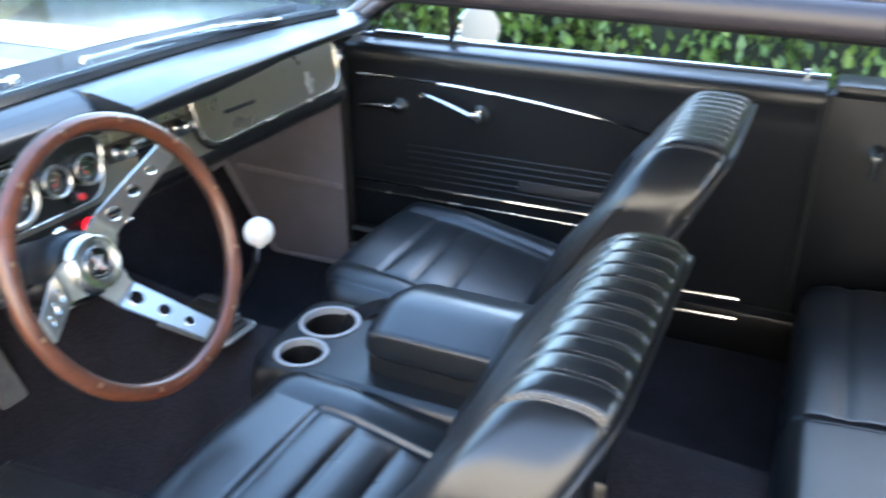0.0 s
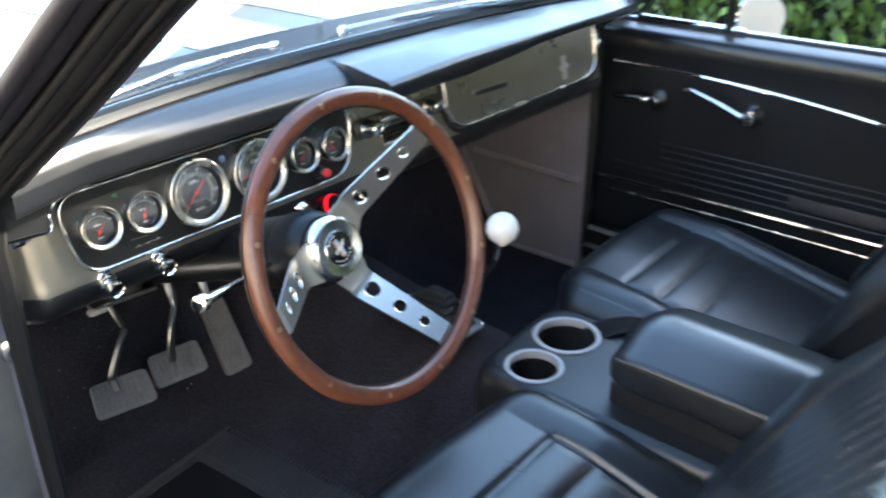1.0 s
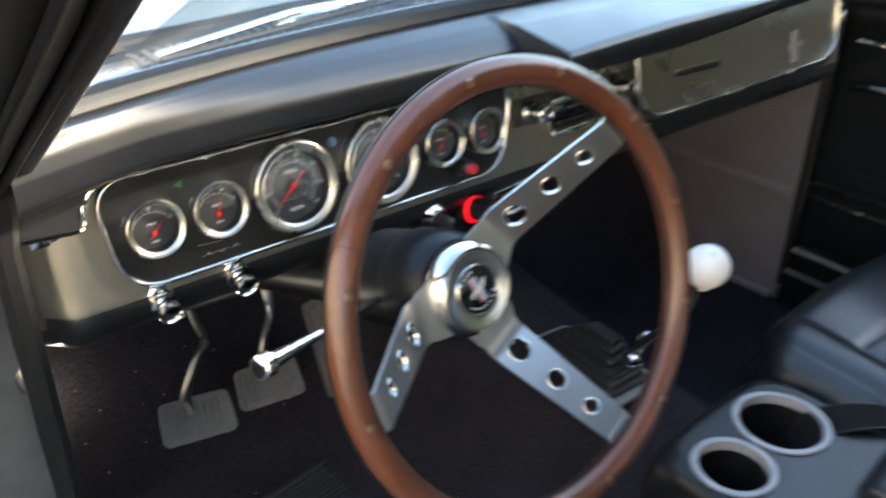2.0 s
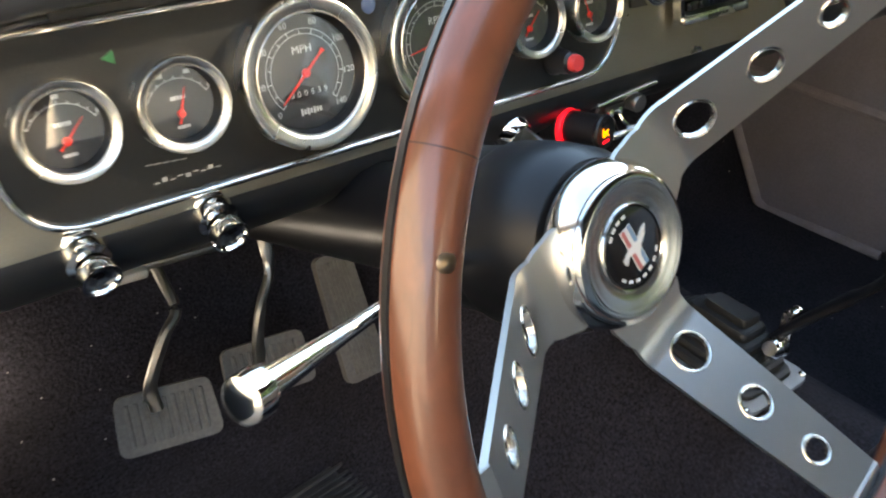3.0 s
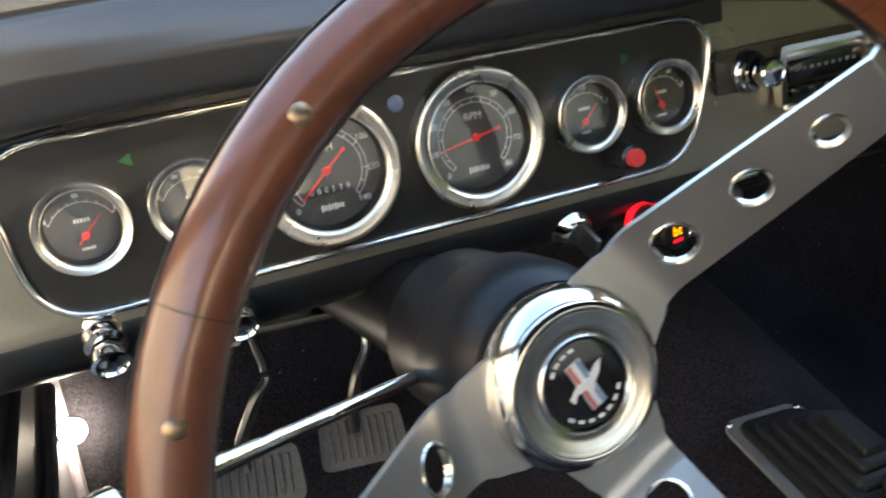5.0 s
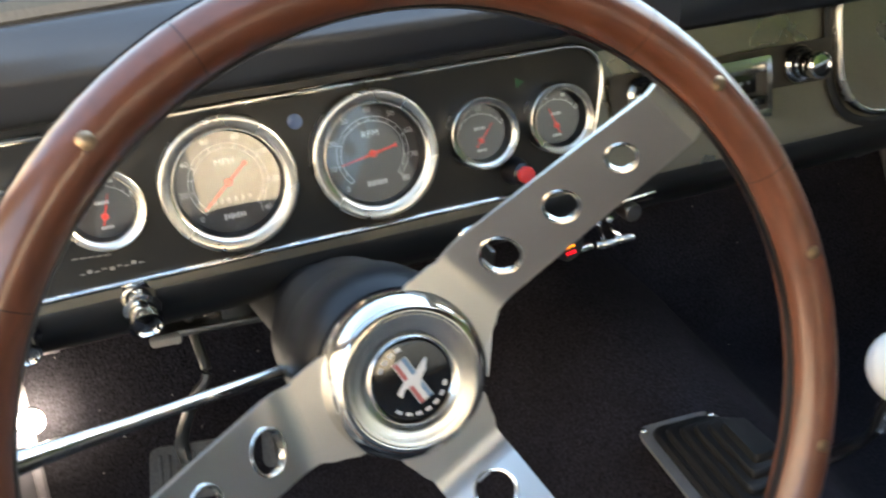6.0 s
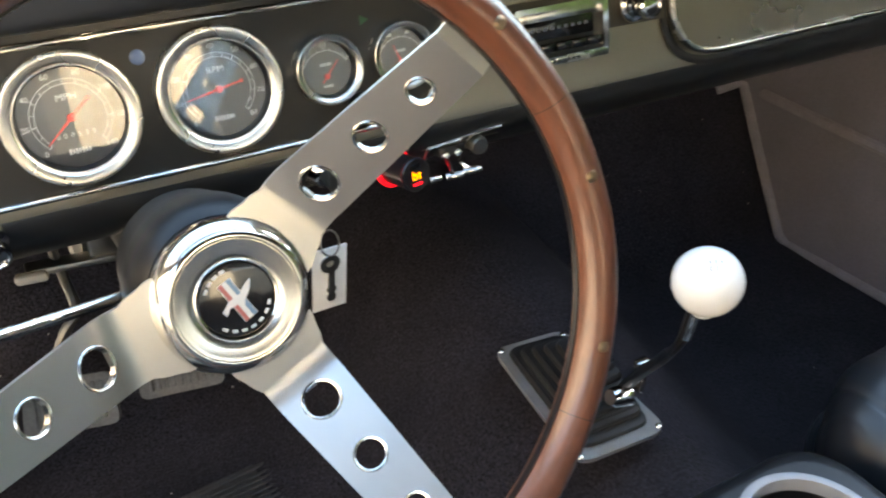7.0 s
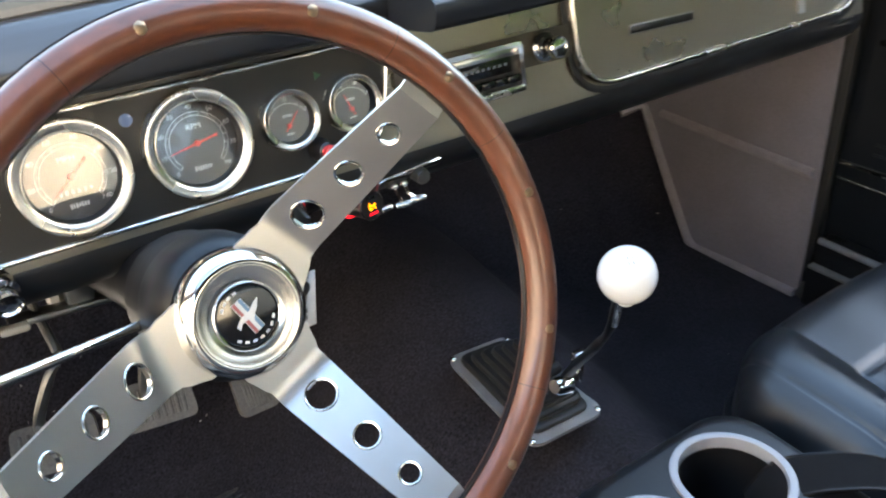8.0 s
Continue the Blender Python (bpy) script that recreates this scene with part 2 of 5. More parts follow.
def hedge_top(y):
    """Hedge height along its length, unseen: raised rearward to shade cabin, low beside hood."""
    f = max(0.0, min(1.0, (y + 0.55) / 0.6))
    return 2.52 - 1.22 * f * f * (3 - 2 * f)


def build_hedge():
    hedge = thing("hedge", "dense green leafy hedge beside the parked car", "hedge", pose(2.3, 0.3, 0))
    rows = []
    rnd = random.Random(4)
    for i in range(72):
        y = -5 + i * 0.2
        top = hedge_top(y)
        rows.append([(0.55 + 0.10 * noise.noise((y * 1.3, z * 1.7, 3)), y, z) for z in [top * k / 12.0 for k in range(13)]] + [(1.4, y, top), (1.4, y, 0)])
    # near-black sheet behind the leaves, its colour standing in for the hedge's inner shade
    part("shade_core", grid_mesh(rows), HEDGE_SHADE, hedge)
    verts, faces = [], []
    for k in range(34000):
        y = rnd.uniform(-5, 9)
        z = 0.05 + (hedge_top(y) + 0.05) * rnd.random()
        x = 0.48 + 0.22 * noise.noise((y * 1.1, z * 1.6, 9)) + rnd.uniform(-0.06, 0.10)
        c = Vector((x, y, z))
        s = rnd.uniform(0.018, 0.042)
        q = Euler((rnd.uniform(-0.7, 0.7), rnd.uniform(-2.2, -0.6), rnd.uniform(0, 6.3))).to_matrix()
        i = len(verts)
        for a, d, h in ((-1, 0, 0), (-0.2, 0.55, 0.1), (1, 0, -0.1), (-0.2, -0.55, 0.1), (0, 0, -0.06)):
            verts.append(c + q @ Vector((a * s, d * s, h * s)))
        faces += [(i, i + 4, i + 1), (i + 1, i + 4, i + 2), (i + 2, i + 4, i + 3), (i + 3, i + 4, i)]
    me = bpy.data.meshes.new("leaves")
    me.from_pydata(verts, [], faces)
    me.materials.append(LEAF)
    ob = new("leaves", me)
    ob.parent = hedge
    tagged(ob, kind="stuff")


def build_west_wall():
    # added wall, out of view: bounces light onto dash and spokes
    west_wall = thing("wall_west", "unseen tan stucco wall added on the driver's side for bounced light", "wall", pose(-3.8, 0.0, 0), kind="structure")
    part("wall", box(0.3, 16, 3.0, (0, 0, 1.5), 0.02), UNSEENWALL, west_wall)


def build_back_wall():
    # added wall, out of view: tones what the dash reflects from behind
    wall = thing("wall_south", "unseen tan stucco wall added behind the car, in shade, closing the view", "wall", pose(0.0, -8.0, 0), kind="structure")
    part("wall", box(16.0, 0.3, 3.2, (0, 0, 1.6), 0.02), UNSEENWALL, wall)
    # added reflector, out of view: gives the gauge glass its warm glare
    wing = thing("wall_wing", "unseen sunlit cream wing wall, added to reflect in the gauge glass", "wall", pose(0.31, -5.57, 0, 0, 0, 22.8), kind="structure")
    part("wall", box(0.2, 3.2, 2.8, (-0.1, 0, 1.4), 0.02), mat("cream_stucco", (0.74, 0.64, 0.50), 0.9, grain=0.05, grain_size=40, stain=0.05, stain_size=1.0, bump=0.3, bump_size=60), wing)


def build_front_wall():
    # added wall, out of view: hides the bright horizon from the hood's reflection
    wall = thing("wall_north", "unseen grey-brown stucco wall added ahead to dim the hood's reflection", "wall", pose(-0.5, 9.0, 0), kind="structure")
    part("wall", box(18.0, 0.3, 3.0, (0, 0, 1.5), 0.02), mat("grey_brown_stucco", (0.26, 0.25, 0.24), 0.9, grain=0.06, grain_size=40, stain=0.12, stain_size=1.0, bump=0.3, bump_size=60), wall)


build_ground()
build_back_wall()
build_front_wall()
build_hedge()
build_west_wall()

# ---- car body ----
WS_TOP_Y, WS_TOP_Z = -0.25, 1.165


def cowl_y(x):
    return 0.275 - 0.26 * abs(x) ** 2.6


car = thing("car", "dark olive-grey classic coupe body, driver door opening empty", "car")


def build_body():
    # hood, slightly crowned, falling to the fenders
    def hood_z(x, y):
        return 0.885 + 0.020 * (1 - (x / 0.8) ** 2) - 0.04 * max(0, y - 0.6) ** 1.5
    ys = [0.43 + 1.35 * k / 24 for k in range(25)]
    xs = [-0.70 + 1.40 * k / 40 for k in range(41)]
    hood = part("hood", grid_mesh([[(x, y + 0.05 * (x / 0.7) ** 2 * (-1), hood_z(x, y)) for x in xs] + [(0.70, y - 0.05, hood_z(0.7, y) - 0.03), (-0.70, y - 0.05, hood_z(0.7, y) - 0.03)] for y in ys], closed_v=True, caps=True), HOODPAINT, car, "glossy dark hood reflecting the sky")
    for sx in (-0.14, 0.14):
        rows = [[(sx + dx, y - 0.05 * ((sx + dx) / 0.7) ** 2, hood_z(sx + dx, y) + 0.0012) for dx in (-0.09, -0.03, 0.03, 0.09)] for y in ys]
        part("stripe", grid_mesh(rows), STRIPE, hood, "white painted stripe")
    # cowl panel with vent slots
    rows = []
    for k in range(41):
        x = -0.68 + 1.36 * k / 40
        y0 = cowl_y(x) + 0.015
        y1 = 0.42 - 0.05 * (x / 0.7) ** 2
        rows.append([(x, y0, 0.885), (x, y0 + 0.02, 0.893), (x, (y0 + y1) / 2, 0.892), (x, y1, 0.878), (x, y1, 0.84), (x, y0, 0.84)])
    cowl = part("cowl_panel", grid_mesh(rows, closed_v=True, caps=True), COWL, car, "grey cowl panel below the windshield")
    for side in (-1, 1):
        for k in range(22):
            x = side * (0.20 + 0.014 * k)
            part("vent_slot", box(0.006, 0.05, 0.003, (x, cowl_y(x) + 0.095, 0.8935)), TRIMBLK, cowl, smooth=False)
    part("cowl_seal", tube([(x / 50, 0.425 - 0.05 * (x / 50 / 0.7) ** 2, 0.888) for x in range(-34, 35, 2)], 0.013, 8), RUBBER, car, "black rubber hood seal")
    # fenders
    for s in (-1, 1):
        rows = []
        for k in range(14):
            y = 0.25 + 1.6 * k / 13
            rows.append([(s * 0.705, y, 0.86), (s * 0.74, y, 0.885), (s * 0.80, y, 0.875), (s * 0.86, y, 0.80), (s * 0.88, y, 0.55), (s * 0.88, y, 0.30), (s * 0.70, y, 0.30)])
        part("fender", grid_mesh(rows, closed_v=True, caps=True), HOODPAINT, car)
    # windshield frame seal along the base
    part("windshield_seal", tube([(x / 40, cowl_y(x / 40) + 0.003, 0.900) for x in range(-24, 25)], 0.014, 8), RUBBER, car, "black rubber windshield seal")
    part("reveal_trim", tube([(x / 40, cowl_y(x / 40) + 0.014, 0.908) for x in range(-24, 25)], 0.0035, 8), SATIN, car, "bright windshield trim")
    # windshield
    rows = []
    for i in range(9):
        f = i / 8
        rows.append([((-0.60 + 1.2 * k / 24) * (1 - 0.06 * f), cowl_y(-0.6 + 1.2 * k / 24) * (1 - f) + f * (WS_TOP_Y + 0.03 - 0.08 * (abs(k - 12) / 12) ** 2), 0.90 + f * (WS_TOP_Z - 0.90)) for k in range(25)])
    ws = part("windshield", grid_mesh(rows), WINDSHIELD, car, "curved windshield with a faint blue tint")
    ws.visible_shadow = False
    # pillars: base to header, then the roof rail running back
    for s in (-1, 1):
        base, top = Vector((s * 0.635, 0.235, 0.845)), Vector((s * 0.60, -0.235, 1.165))
        pts = smooth_path([base, base.lerp(top, 0.5), top, (s * 0.588, -0.34, 1.180), (s * 0.585, -0.60, 1.181), (s * 0.585, -1.0, 1.172), (s * 0.585, -1.35, 1.135)], 6)
        for off, r, ma, nm in (((s * 0.034, 0.004, 0.010), 0.024, PILLAR, "pillar"), ((s * 0.058, -0.004, -0.002), 0.013, RUBBER, "weatherstrip"), ((s * 0.082, 0.0, 0.008), 0.014, RAIL, "drip_rail"),
                               ((s * 0.013, 0, -0.004), 0.012, PILLAR, "inner_trim"), ((s * 0.027, -0.014, -0.010), 0.0045, RUBBER, "seal_bead"), ((s * 0.040, -0.016, -0.010), 0.004, RUBBER, "seal_bead"), ((s * 0.070, -0.010, -0.004), 0.004, RUBBER, "seal_bead"), ((s * 0.098, 0, 0.002), 0.008, RAIL, "outer_trim")):
            part(nm, tube([Vector(p) + Vector(off) for p in pts], r, 10), ma, car)
    # roof
    rows = []
    for i in range(15):
        y = -0.24 - 1.25 * i / 14
        rows.append([(0.60 * math.sin(radians(a)), y, 1.185 + 0.10 * math.cos(radians(a)) * (1 - 0.25 * (i / 14) ** 2) - 0.03 * (i < 1)) for a in range(-90, 91, 10)]
                    + [(0.60 * math.sin(radians(a)), y, 1.17 + 0.09 * math.cos(radians(a)) * (1 - 0.25 * (i / 14) ** 2) - 0.03 * (i < 1)) for a in range(90, -91, -10)])
    part("roof", grid_mesh(rows, closed_v=True, caps=True), HEADLINER, car, "dark headliner and roof")
    rows = []
    for i in range(15):
        y = -0.235 - 1.26 * i / 14
        rows.append([(0.607 * math.sin(radians(a)), y, 1.190 + 0.104 * math.cos(radians(a)) * (1 - 0.25 * (i / 14) ** 2) - 0.03 * (i < 1)) for a in range(-92, 93, 8)])
    part("roof_skin", grid_mesh(rows), HOODPAINT, car, "dark painted roof skin")
    # quarter panels and rear wall
    for s in (-1, 1):
        part("quarter_panel", box(0.05, 0.86, 0.62, (s * 0.722, -1.262, 0.50), 0.012), DOORMAT, car, "black vinyl rear quarter trim")
        part("quarter_sill", box(0.10, 0.85, 0.03, (s * 0.74, -1.27, 0.815), 0.012), BLACKPAINT, car)
    part("rear_wall", box(1.4, 0.06, 0.62, (0, -1.66, 0.52), 0.01), DOORMAT, car)
    part("parcel_shelf", box(1.36, 0.35, 0.03, (0, -1.48, 0.84), 0.01), DOORMAT, car)
    # driver's hinge pillar and sill
    part("hinge_pillar", box(0.10, 0.10, 0.66, (-0.715, 0.295, 0.52), 0.015), JAMB, car, "painted hinge pillar")
    part("pillar_seal", tube([(-0.665, 0.225, 0.20), (-0.665, 0.222, 0.5), (-0.663, 0.215, 0.80), (-0.655, 0.20, 0.87)], 0.012, 8), RUBBER, car, "black rubber door seal")
    part("hinge_pillar", box(0.09, 0.09, 0.60, (0.712, 0.292, 0.50), 0.015), TRIMBLK, car, "black hinge pillar")
    part("pillar_seal", tube([(0.672, 0.248, 0.21), (0.672, 0.248, 0.5), (0.668, 0.246, 0.78)], 0.013, 8), RUBBER, car, "black rubber door seal")
    part("sill_cover", box(0.05, 1.0, 0.12, (0.672, -0.76, 0.265), 0.01), TRIMBLK, car, "black sill cover")
    part("rocker", box(0.12, 1.2, 0.10, (-0.715, -0.33, 0.21), 0.02), JAMB, car, "painted door sill")
    part("rocker", box(0.12, 1.2, 0.10, (0.715, -0.33, 0.21), 0.02), JAMB, car)
    # lower body below the passenger door and outer skin
    part("floor_pan", box(1.30, 2.2, 0.04, (0, -0.6, 0.165), 0.005), BLACKPAINT, car)


HOODPAINT = mat("dark_glossy_paint", (0.020, 0.024, 0.022), 0.14, rough_var=0.03)
STRIPE = mat("white_stripe_paint", (0.75, 0.76, 0.76), 0.2, coat=0.8)
COWL = mat("grey_cowl_paint", (0.16, 0.17, 0.16), 0.3, coat=0.5, rough_var=0.05)
PILLAR = mat("dark_brown_pillar", (0.068, 0.060, 0.064), 0.38, rough_var=0.06, bump=0.05)
RAIL = mat("dark_mauve_rail_paint", (0.024, 0.021, 0.025), 0.42, rough_var=0.06, bump=0.04)
HEADLINER = mat("dark_headliner", (0.030, 0.026, 0.028), 0.8, grain=0.1, bump=0.2, bump_size=300)
build_body()

# ---- carpet, firewall, kick panels ----
FLOOR_Z = 0.225


def build_carpet():
    # floor, toe board and tunnel in one draped sheet
    def tunnel(x, y):
        top = 0.435 + 0.05 * max(0, min(1, (y - 0.15) / 0.4)) - 0.06 * max(0, min(1, (-y - 0.3) / 0.8))
        w = 0.115 + 0.03 * max(0, min(1, (y - 0.1) / 0.4))
        d = abs(x - 0.0)
        f = 1 / (1 + math.exp((d - w - 0.030) / 0.048))
        return FLOOR_Z + (top - FLOOR_Z) * f
    rows = []
    for k in range(81):
        x = -0.665 + 1.33 * k / 80
        row = [(x, -1.0 + 1.485 * j / 60, tunnel(x, -1.0 + 1.485 * j / 60)) for j in range(61)]
        z0 = row[-1][2]
        for j in range(1, 19):
            f = j / 18
            z = z0 + (0.50 - z0) * f
            row.append((x, 0.487 + max(0.02 * f, (z - FLOOR_Z + 0.01) * 0.585), z))
        row += [(x, 0.665, 0.60), (x, 0.67, 0.86)]
        rows.append(row)
    ob = part("carpet", grid_mesh(rows), CARPET, sharp=80)
    tagged(ob, "black cut-pile carpet over floor, toe board and tunnel", "carpet", kind="structure")
    for s, nm in ((1, "kick_panel"), (-1, "kick_panel")):
        kp = thing(nm, "grey-brown moulded kick panel beside the footwell", "panel", kind="structure")
        loop = [(0.245, 0.20), (0.50, 0.20), (0.66, 0.445), (0.68, 0.62), (0.66, 0.80), (0.25, 0.80)]
        m = Matrix(((0, 0, -s, s * 0.655), (1, 0, 0, 0), (0, 1, 0, 0), (0, 0, 0, 1)))
        part("panel", plate(loop, 0.02, m=m), KICK, kp, smooth=False)
        part("rib", tube([(s * 0.652, 0.255, 0.452), (s * 0.652, 0.42, 0.456), (s * 0.652, 0.575, 0.461)], 0.0085, 8), KICKEDGE_LIT, kp, "raised moulded rib, highlight put into its paler colour")
        if s < 0:
            part("upper_rib", tube([(-0.653, 0.285, 0.556), (-0.653, 0.36, 0.553), (-0.653, 0.455, 0.550)], 0.005, 8), KICKEDGE_LIT, kp, "raised moulded rib, highlight put into its paler colour")
        part("border", tube([(s * 0.600, 0.632, 0.458), (s * 0.640, 0.630, 0.462), (s * 0.652, 0.620, 0.462), (s * 0.652, 0.598, 0.425), (s * 0.652, 0.540, 0.325), (s * 0.652, 0.484, 0.232), (s * 0.652, 0.465, 0.222), (s * 0.652, 0.38, 0.226), (s * 0.652, 0.25, 0.230)], 0.0085, 8), KICKEDGE_LIT, kp, "raised edge bead, highlight put into its paler colour")


build_carpet()

# ---- dashboard ----
TILTV = Vector((0, 0.196, 0.981))
PANEL0 = Vector((0, 0.219, 0.781))


def on_panel(x, z, off=0.0):
    """Pose on the dash face: local x right, y up the face, z out towards the seats."""
    y = 0.219 + 0.2 * (z - 0.781)
    o = Vector((x, y, z)) + off * Vector((0, -0.981, 0.196))
    return Matrix(((1, 0, 0, o.x), (0, 0.196, -0.981, o.y), (0, 0.981, 0.196, o.z), (0, 0, 0, 1)))


dash = thing("dashboard", "olive-grey metal dashboard with a padded black top", "dashboard")


def smooth_path_2d(pts, n):
    return [(p.x, p.y) for p in smooth_path([(x, z, 0.0) for x, z in pts], n)]


def vof(z):
    return (z - 0.781) / 0.981


def build_dash():
    # metal face
    rows = []
    xs = [-0.645 + 1.285 * k / 64 for k in range(65)]
    for x in xs:
        e = max(0.0, (abs(x + 0.0025) - 0.622) / 0.023)
        dy = 0.03 * e * e
        prof = [(0.238, 0.858), (0.2305, 0.825), (0.2135, 0.742), (0.2108, 0.7300), (0.2086, 0.7235), (0.2082, 0.7165), (0.215, 0.704), (0.228, 0.696), (0.25, 0.6925), (0.28, 0.6935), (0.30, 0.70), (0.31, 0.858)]
        rows.append([(x, y + dy, z) for y, z in prof])
    part("face_panel", grid_mesh(rows, closed_v=True, caps=True), OLIVE, dash, "olive-grey painted metal face", sharp=60)
    # dark lower roll under the face
    rows = []
    for x in xs:
        e = max(0.0, (abs(x + 0.0025) - 0.622) / 0.023)
        prof = [(0.2078, 0.7205), (0.2064, 0.7160), (0.2098, 0.7025), (0.2170, 0.6910), (0.2295, 0.6815), (0.2430, 0.6730), (0.2590, 0.6670), (0.2770, 0.6665), (0.2950, 0.6750), (0.2980, 0.7000), (0.2600, 0.7100)]
        rows.append([(x * 0.9985, y + 0.03 * e * e - 0.004 * min(1.0, e), z) for y, z in prof])
    part("lower_roll", grid_mesh(rows, closed_v=True, caps=True), BLACKPAINT, dash, "black rolled lower edge", sharp=60)
    # padded top: one loft along x, the instrument hood standing further out
    rows = []
    stations = [-0.655, -0.648, -0.635, -0.60, -0.55, -0.48, -0.40, -0.30, -0.22, -0.16, -0.140, -0.1310, -0.1290, -0.124, -0.11, -0.05, 0.05, 0.15, 0.25, 0.35, 0.45, 0.55, 0.60, 0.63, 0.642, 0.648]
    for x in stations:
        h = 1.0 if x < -0.130 else 0.0
        e = max(0.0, (abs(x + 0.003) - 0.60) / 0.05)
        zb = 0.846 * h + (0.857 + 0.016 * max(0, min(1, (x - 0.08) / 0.20))) * (1 - h)
        zt = 0.884 + 0.008 * max(0.0, min(1.0, (x + 0.128) / 0.16)) - 0.012 * e * e
        back = cowl_y(x) - 0.004
        if h:
            # hood over the gauges: the face rolls back in one long curve
            lip = min(0.190, back - 0.030)
            d = back - 0.018 - lip
            shape = [(lip + 0.001, zb + 0.026, 0.012), (lip + 0.30 * d, zb + 0.039, 0.030), (lip + 0.62 * d, 0.8930 - 0.006 * e * e, 0.035)]
        else:
            lip = 0.118 + 0.07 * e * e
            shape = [(lip, zt - 0.002, 0.026), (min(0.205, back - 0.062), 0.8960 - 0.010 * e * e, 0.05), (min(0.232, back - 0.035), 0.8970 - 0.006 * e * e, 0.04)]
        loop = round_loop([(0.236, 0.843, 0.004), (lip + 0.020, zb - 0.003, 0.008), (lip + 0.003, zb, 0.011)] + shape + [(back - 0.02, 0.8985, 0.02), (back, 0.898, 0.004), (back, 0.86, 0.004), (0.237, 0.86, 0.003)], 5)
        rows.append([(x, y, z) for y, z in loop])
    part("dash_pad", grid_mesh(rows, closed_v=True, caps=True), PADMAT, dash, "padded black vinyl dash top", sharp=55)
    # pad turning down at the driver's end, with its bright bead
    cap = round_loop([(-0.652, 0.874, 0.01), (-0.652, 0.800, 0.006), (-0.604, 0.797, 0.004), (-0.600, 0.815, 0.012), (-0.588, 0.830, 0.012), (-0.540, 0.836, 0.004), (-0.540, 0.874, 0.004)], 5)
    end = part("pad_end", plate([(x, vof(z)) for x, z in cap], 0.020, m=on_panel(0, 0.781, 0.012)), PADMAT, dash, "padded end turning down at the door", sharp=40)
    part("end_bead", tube([on_panel(x, z, 0.012).translation for x, z in smooth_path_2d([(-0.540, 0.8345), (-0.575, 0.831), (-0.590, 0.826), (-0.5985, 0.814), (-0.602, 0.798), (-0.625, 0.7985), (-0.650, 0.800)], 4)], 0.0022, 8), CHROME, end, "thin bright bead")
    # instrument panel with its bright trim
    outline = round_loop([(-0.590, vof(0.8295), 0.032), (-0.579, vof(0.7305), 0.040), (-0.143, vof(0.731), 0.045), (-0.114, vof(0.830), 0.030)], 8)
    m = on_panel(0, 0.781, 0.003)
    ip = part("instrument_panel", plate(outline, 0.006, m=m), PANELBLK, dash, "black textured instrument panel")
    part("panel_trim", ring_band(outline, 0.0048, 0.006, on_panel(0, 0.781, 0.0015)), CHROME, ip, "thin bright trim bead")
    # black strip between the panel and the pad
    part("upper_strip", plate([(-0.598, vof(0.822)), (-0.106, vof(0.822)), (-0.106, vof(0.852)), (-0.598, vof(0.852))], 0.004, m=on_panel(0, 0.781, 0.0012)), TRIMBLK, dash, "black strip under the pad", smooth=False)
    # bright bead under the pad
    part("pad_bead", tube([on_panel(x, 0.8395, 0.005).translation for x in (-0.56, -0.5, -0.35, -0.2, -0.12)], 0.0020, 8), CHROME, dash, "thin bright bead")
    # glove box door
    gl = round_loop([(0.103, vof(0.845), 0.03), (0.106, vof(0.731), 0.060), (0.598, vof(0.733), 0.085), (0.606, vof(0.845), 0.03)], 10)
    gd = part("glovebox_door", plate(gl, 0.004, m=on_panel(0, 0.781, 0.002)), OLIVE, dash, "olive-grey glovebox door")
    part("door_trim", ring_band(gl, 0.0065, 0.007, on_panel(0, 0.781, 0.001)), SATIN, gd, "bright rolled trim")
    gap = round_loop([(0.0955, vof(0.845), 0.03), (0.098, vof(0.7225), 0.066), (0.606, vof(0.7245), 0.090), (0.614, vof(0.845), 0.03)], 10)
    part("door_gap", ring_band(gap, 0.008, 0.0015, on_panel(0, 0.781, 0.0005)), TRIMBLK, gd, "dark gap round the door")


build_dash()

# ---- steering wheel ----
WHEEL = Matrix(((0.9999, 0.0, 0.0140, -0.3567), (0.0131, 0.3440, -0.9389, -0.0244), (-0.0048, 0.9390, 0.3440, 0.7586), (0, 0, 0, 1)))
wheel = thing("steering_wheel", "wood-rimmed three-spoke steering wheel with polished spokes", "steering wheel", WHEEL)
RIM_R, RIM_Z, GRIP = 0.1727, 0.0452, 0.0116


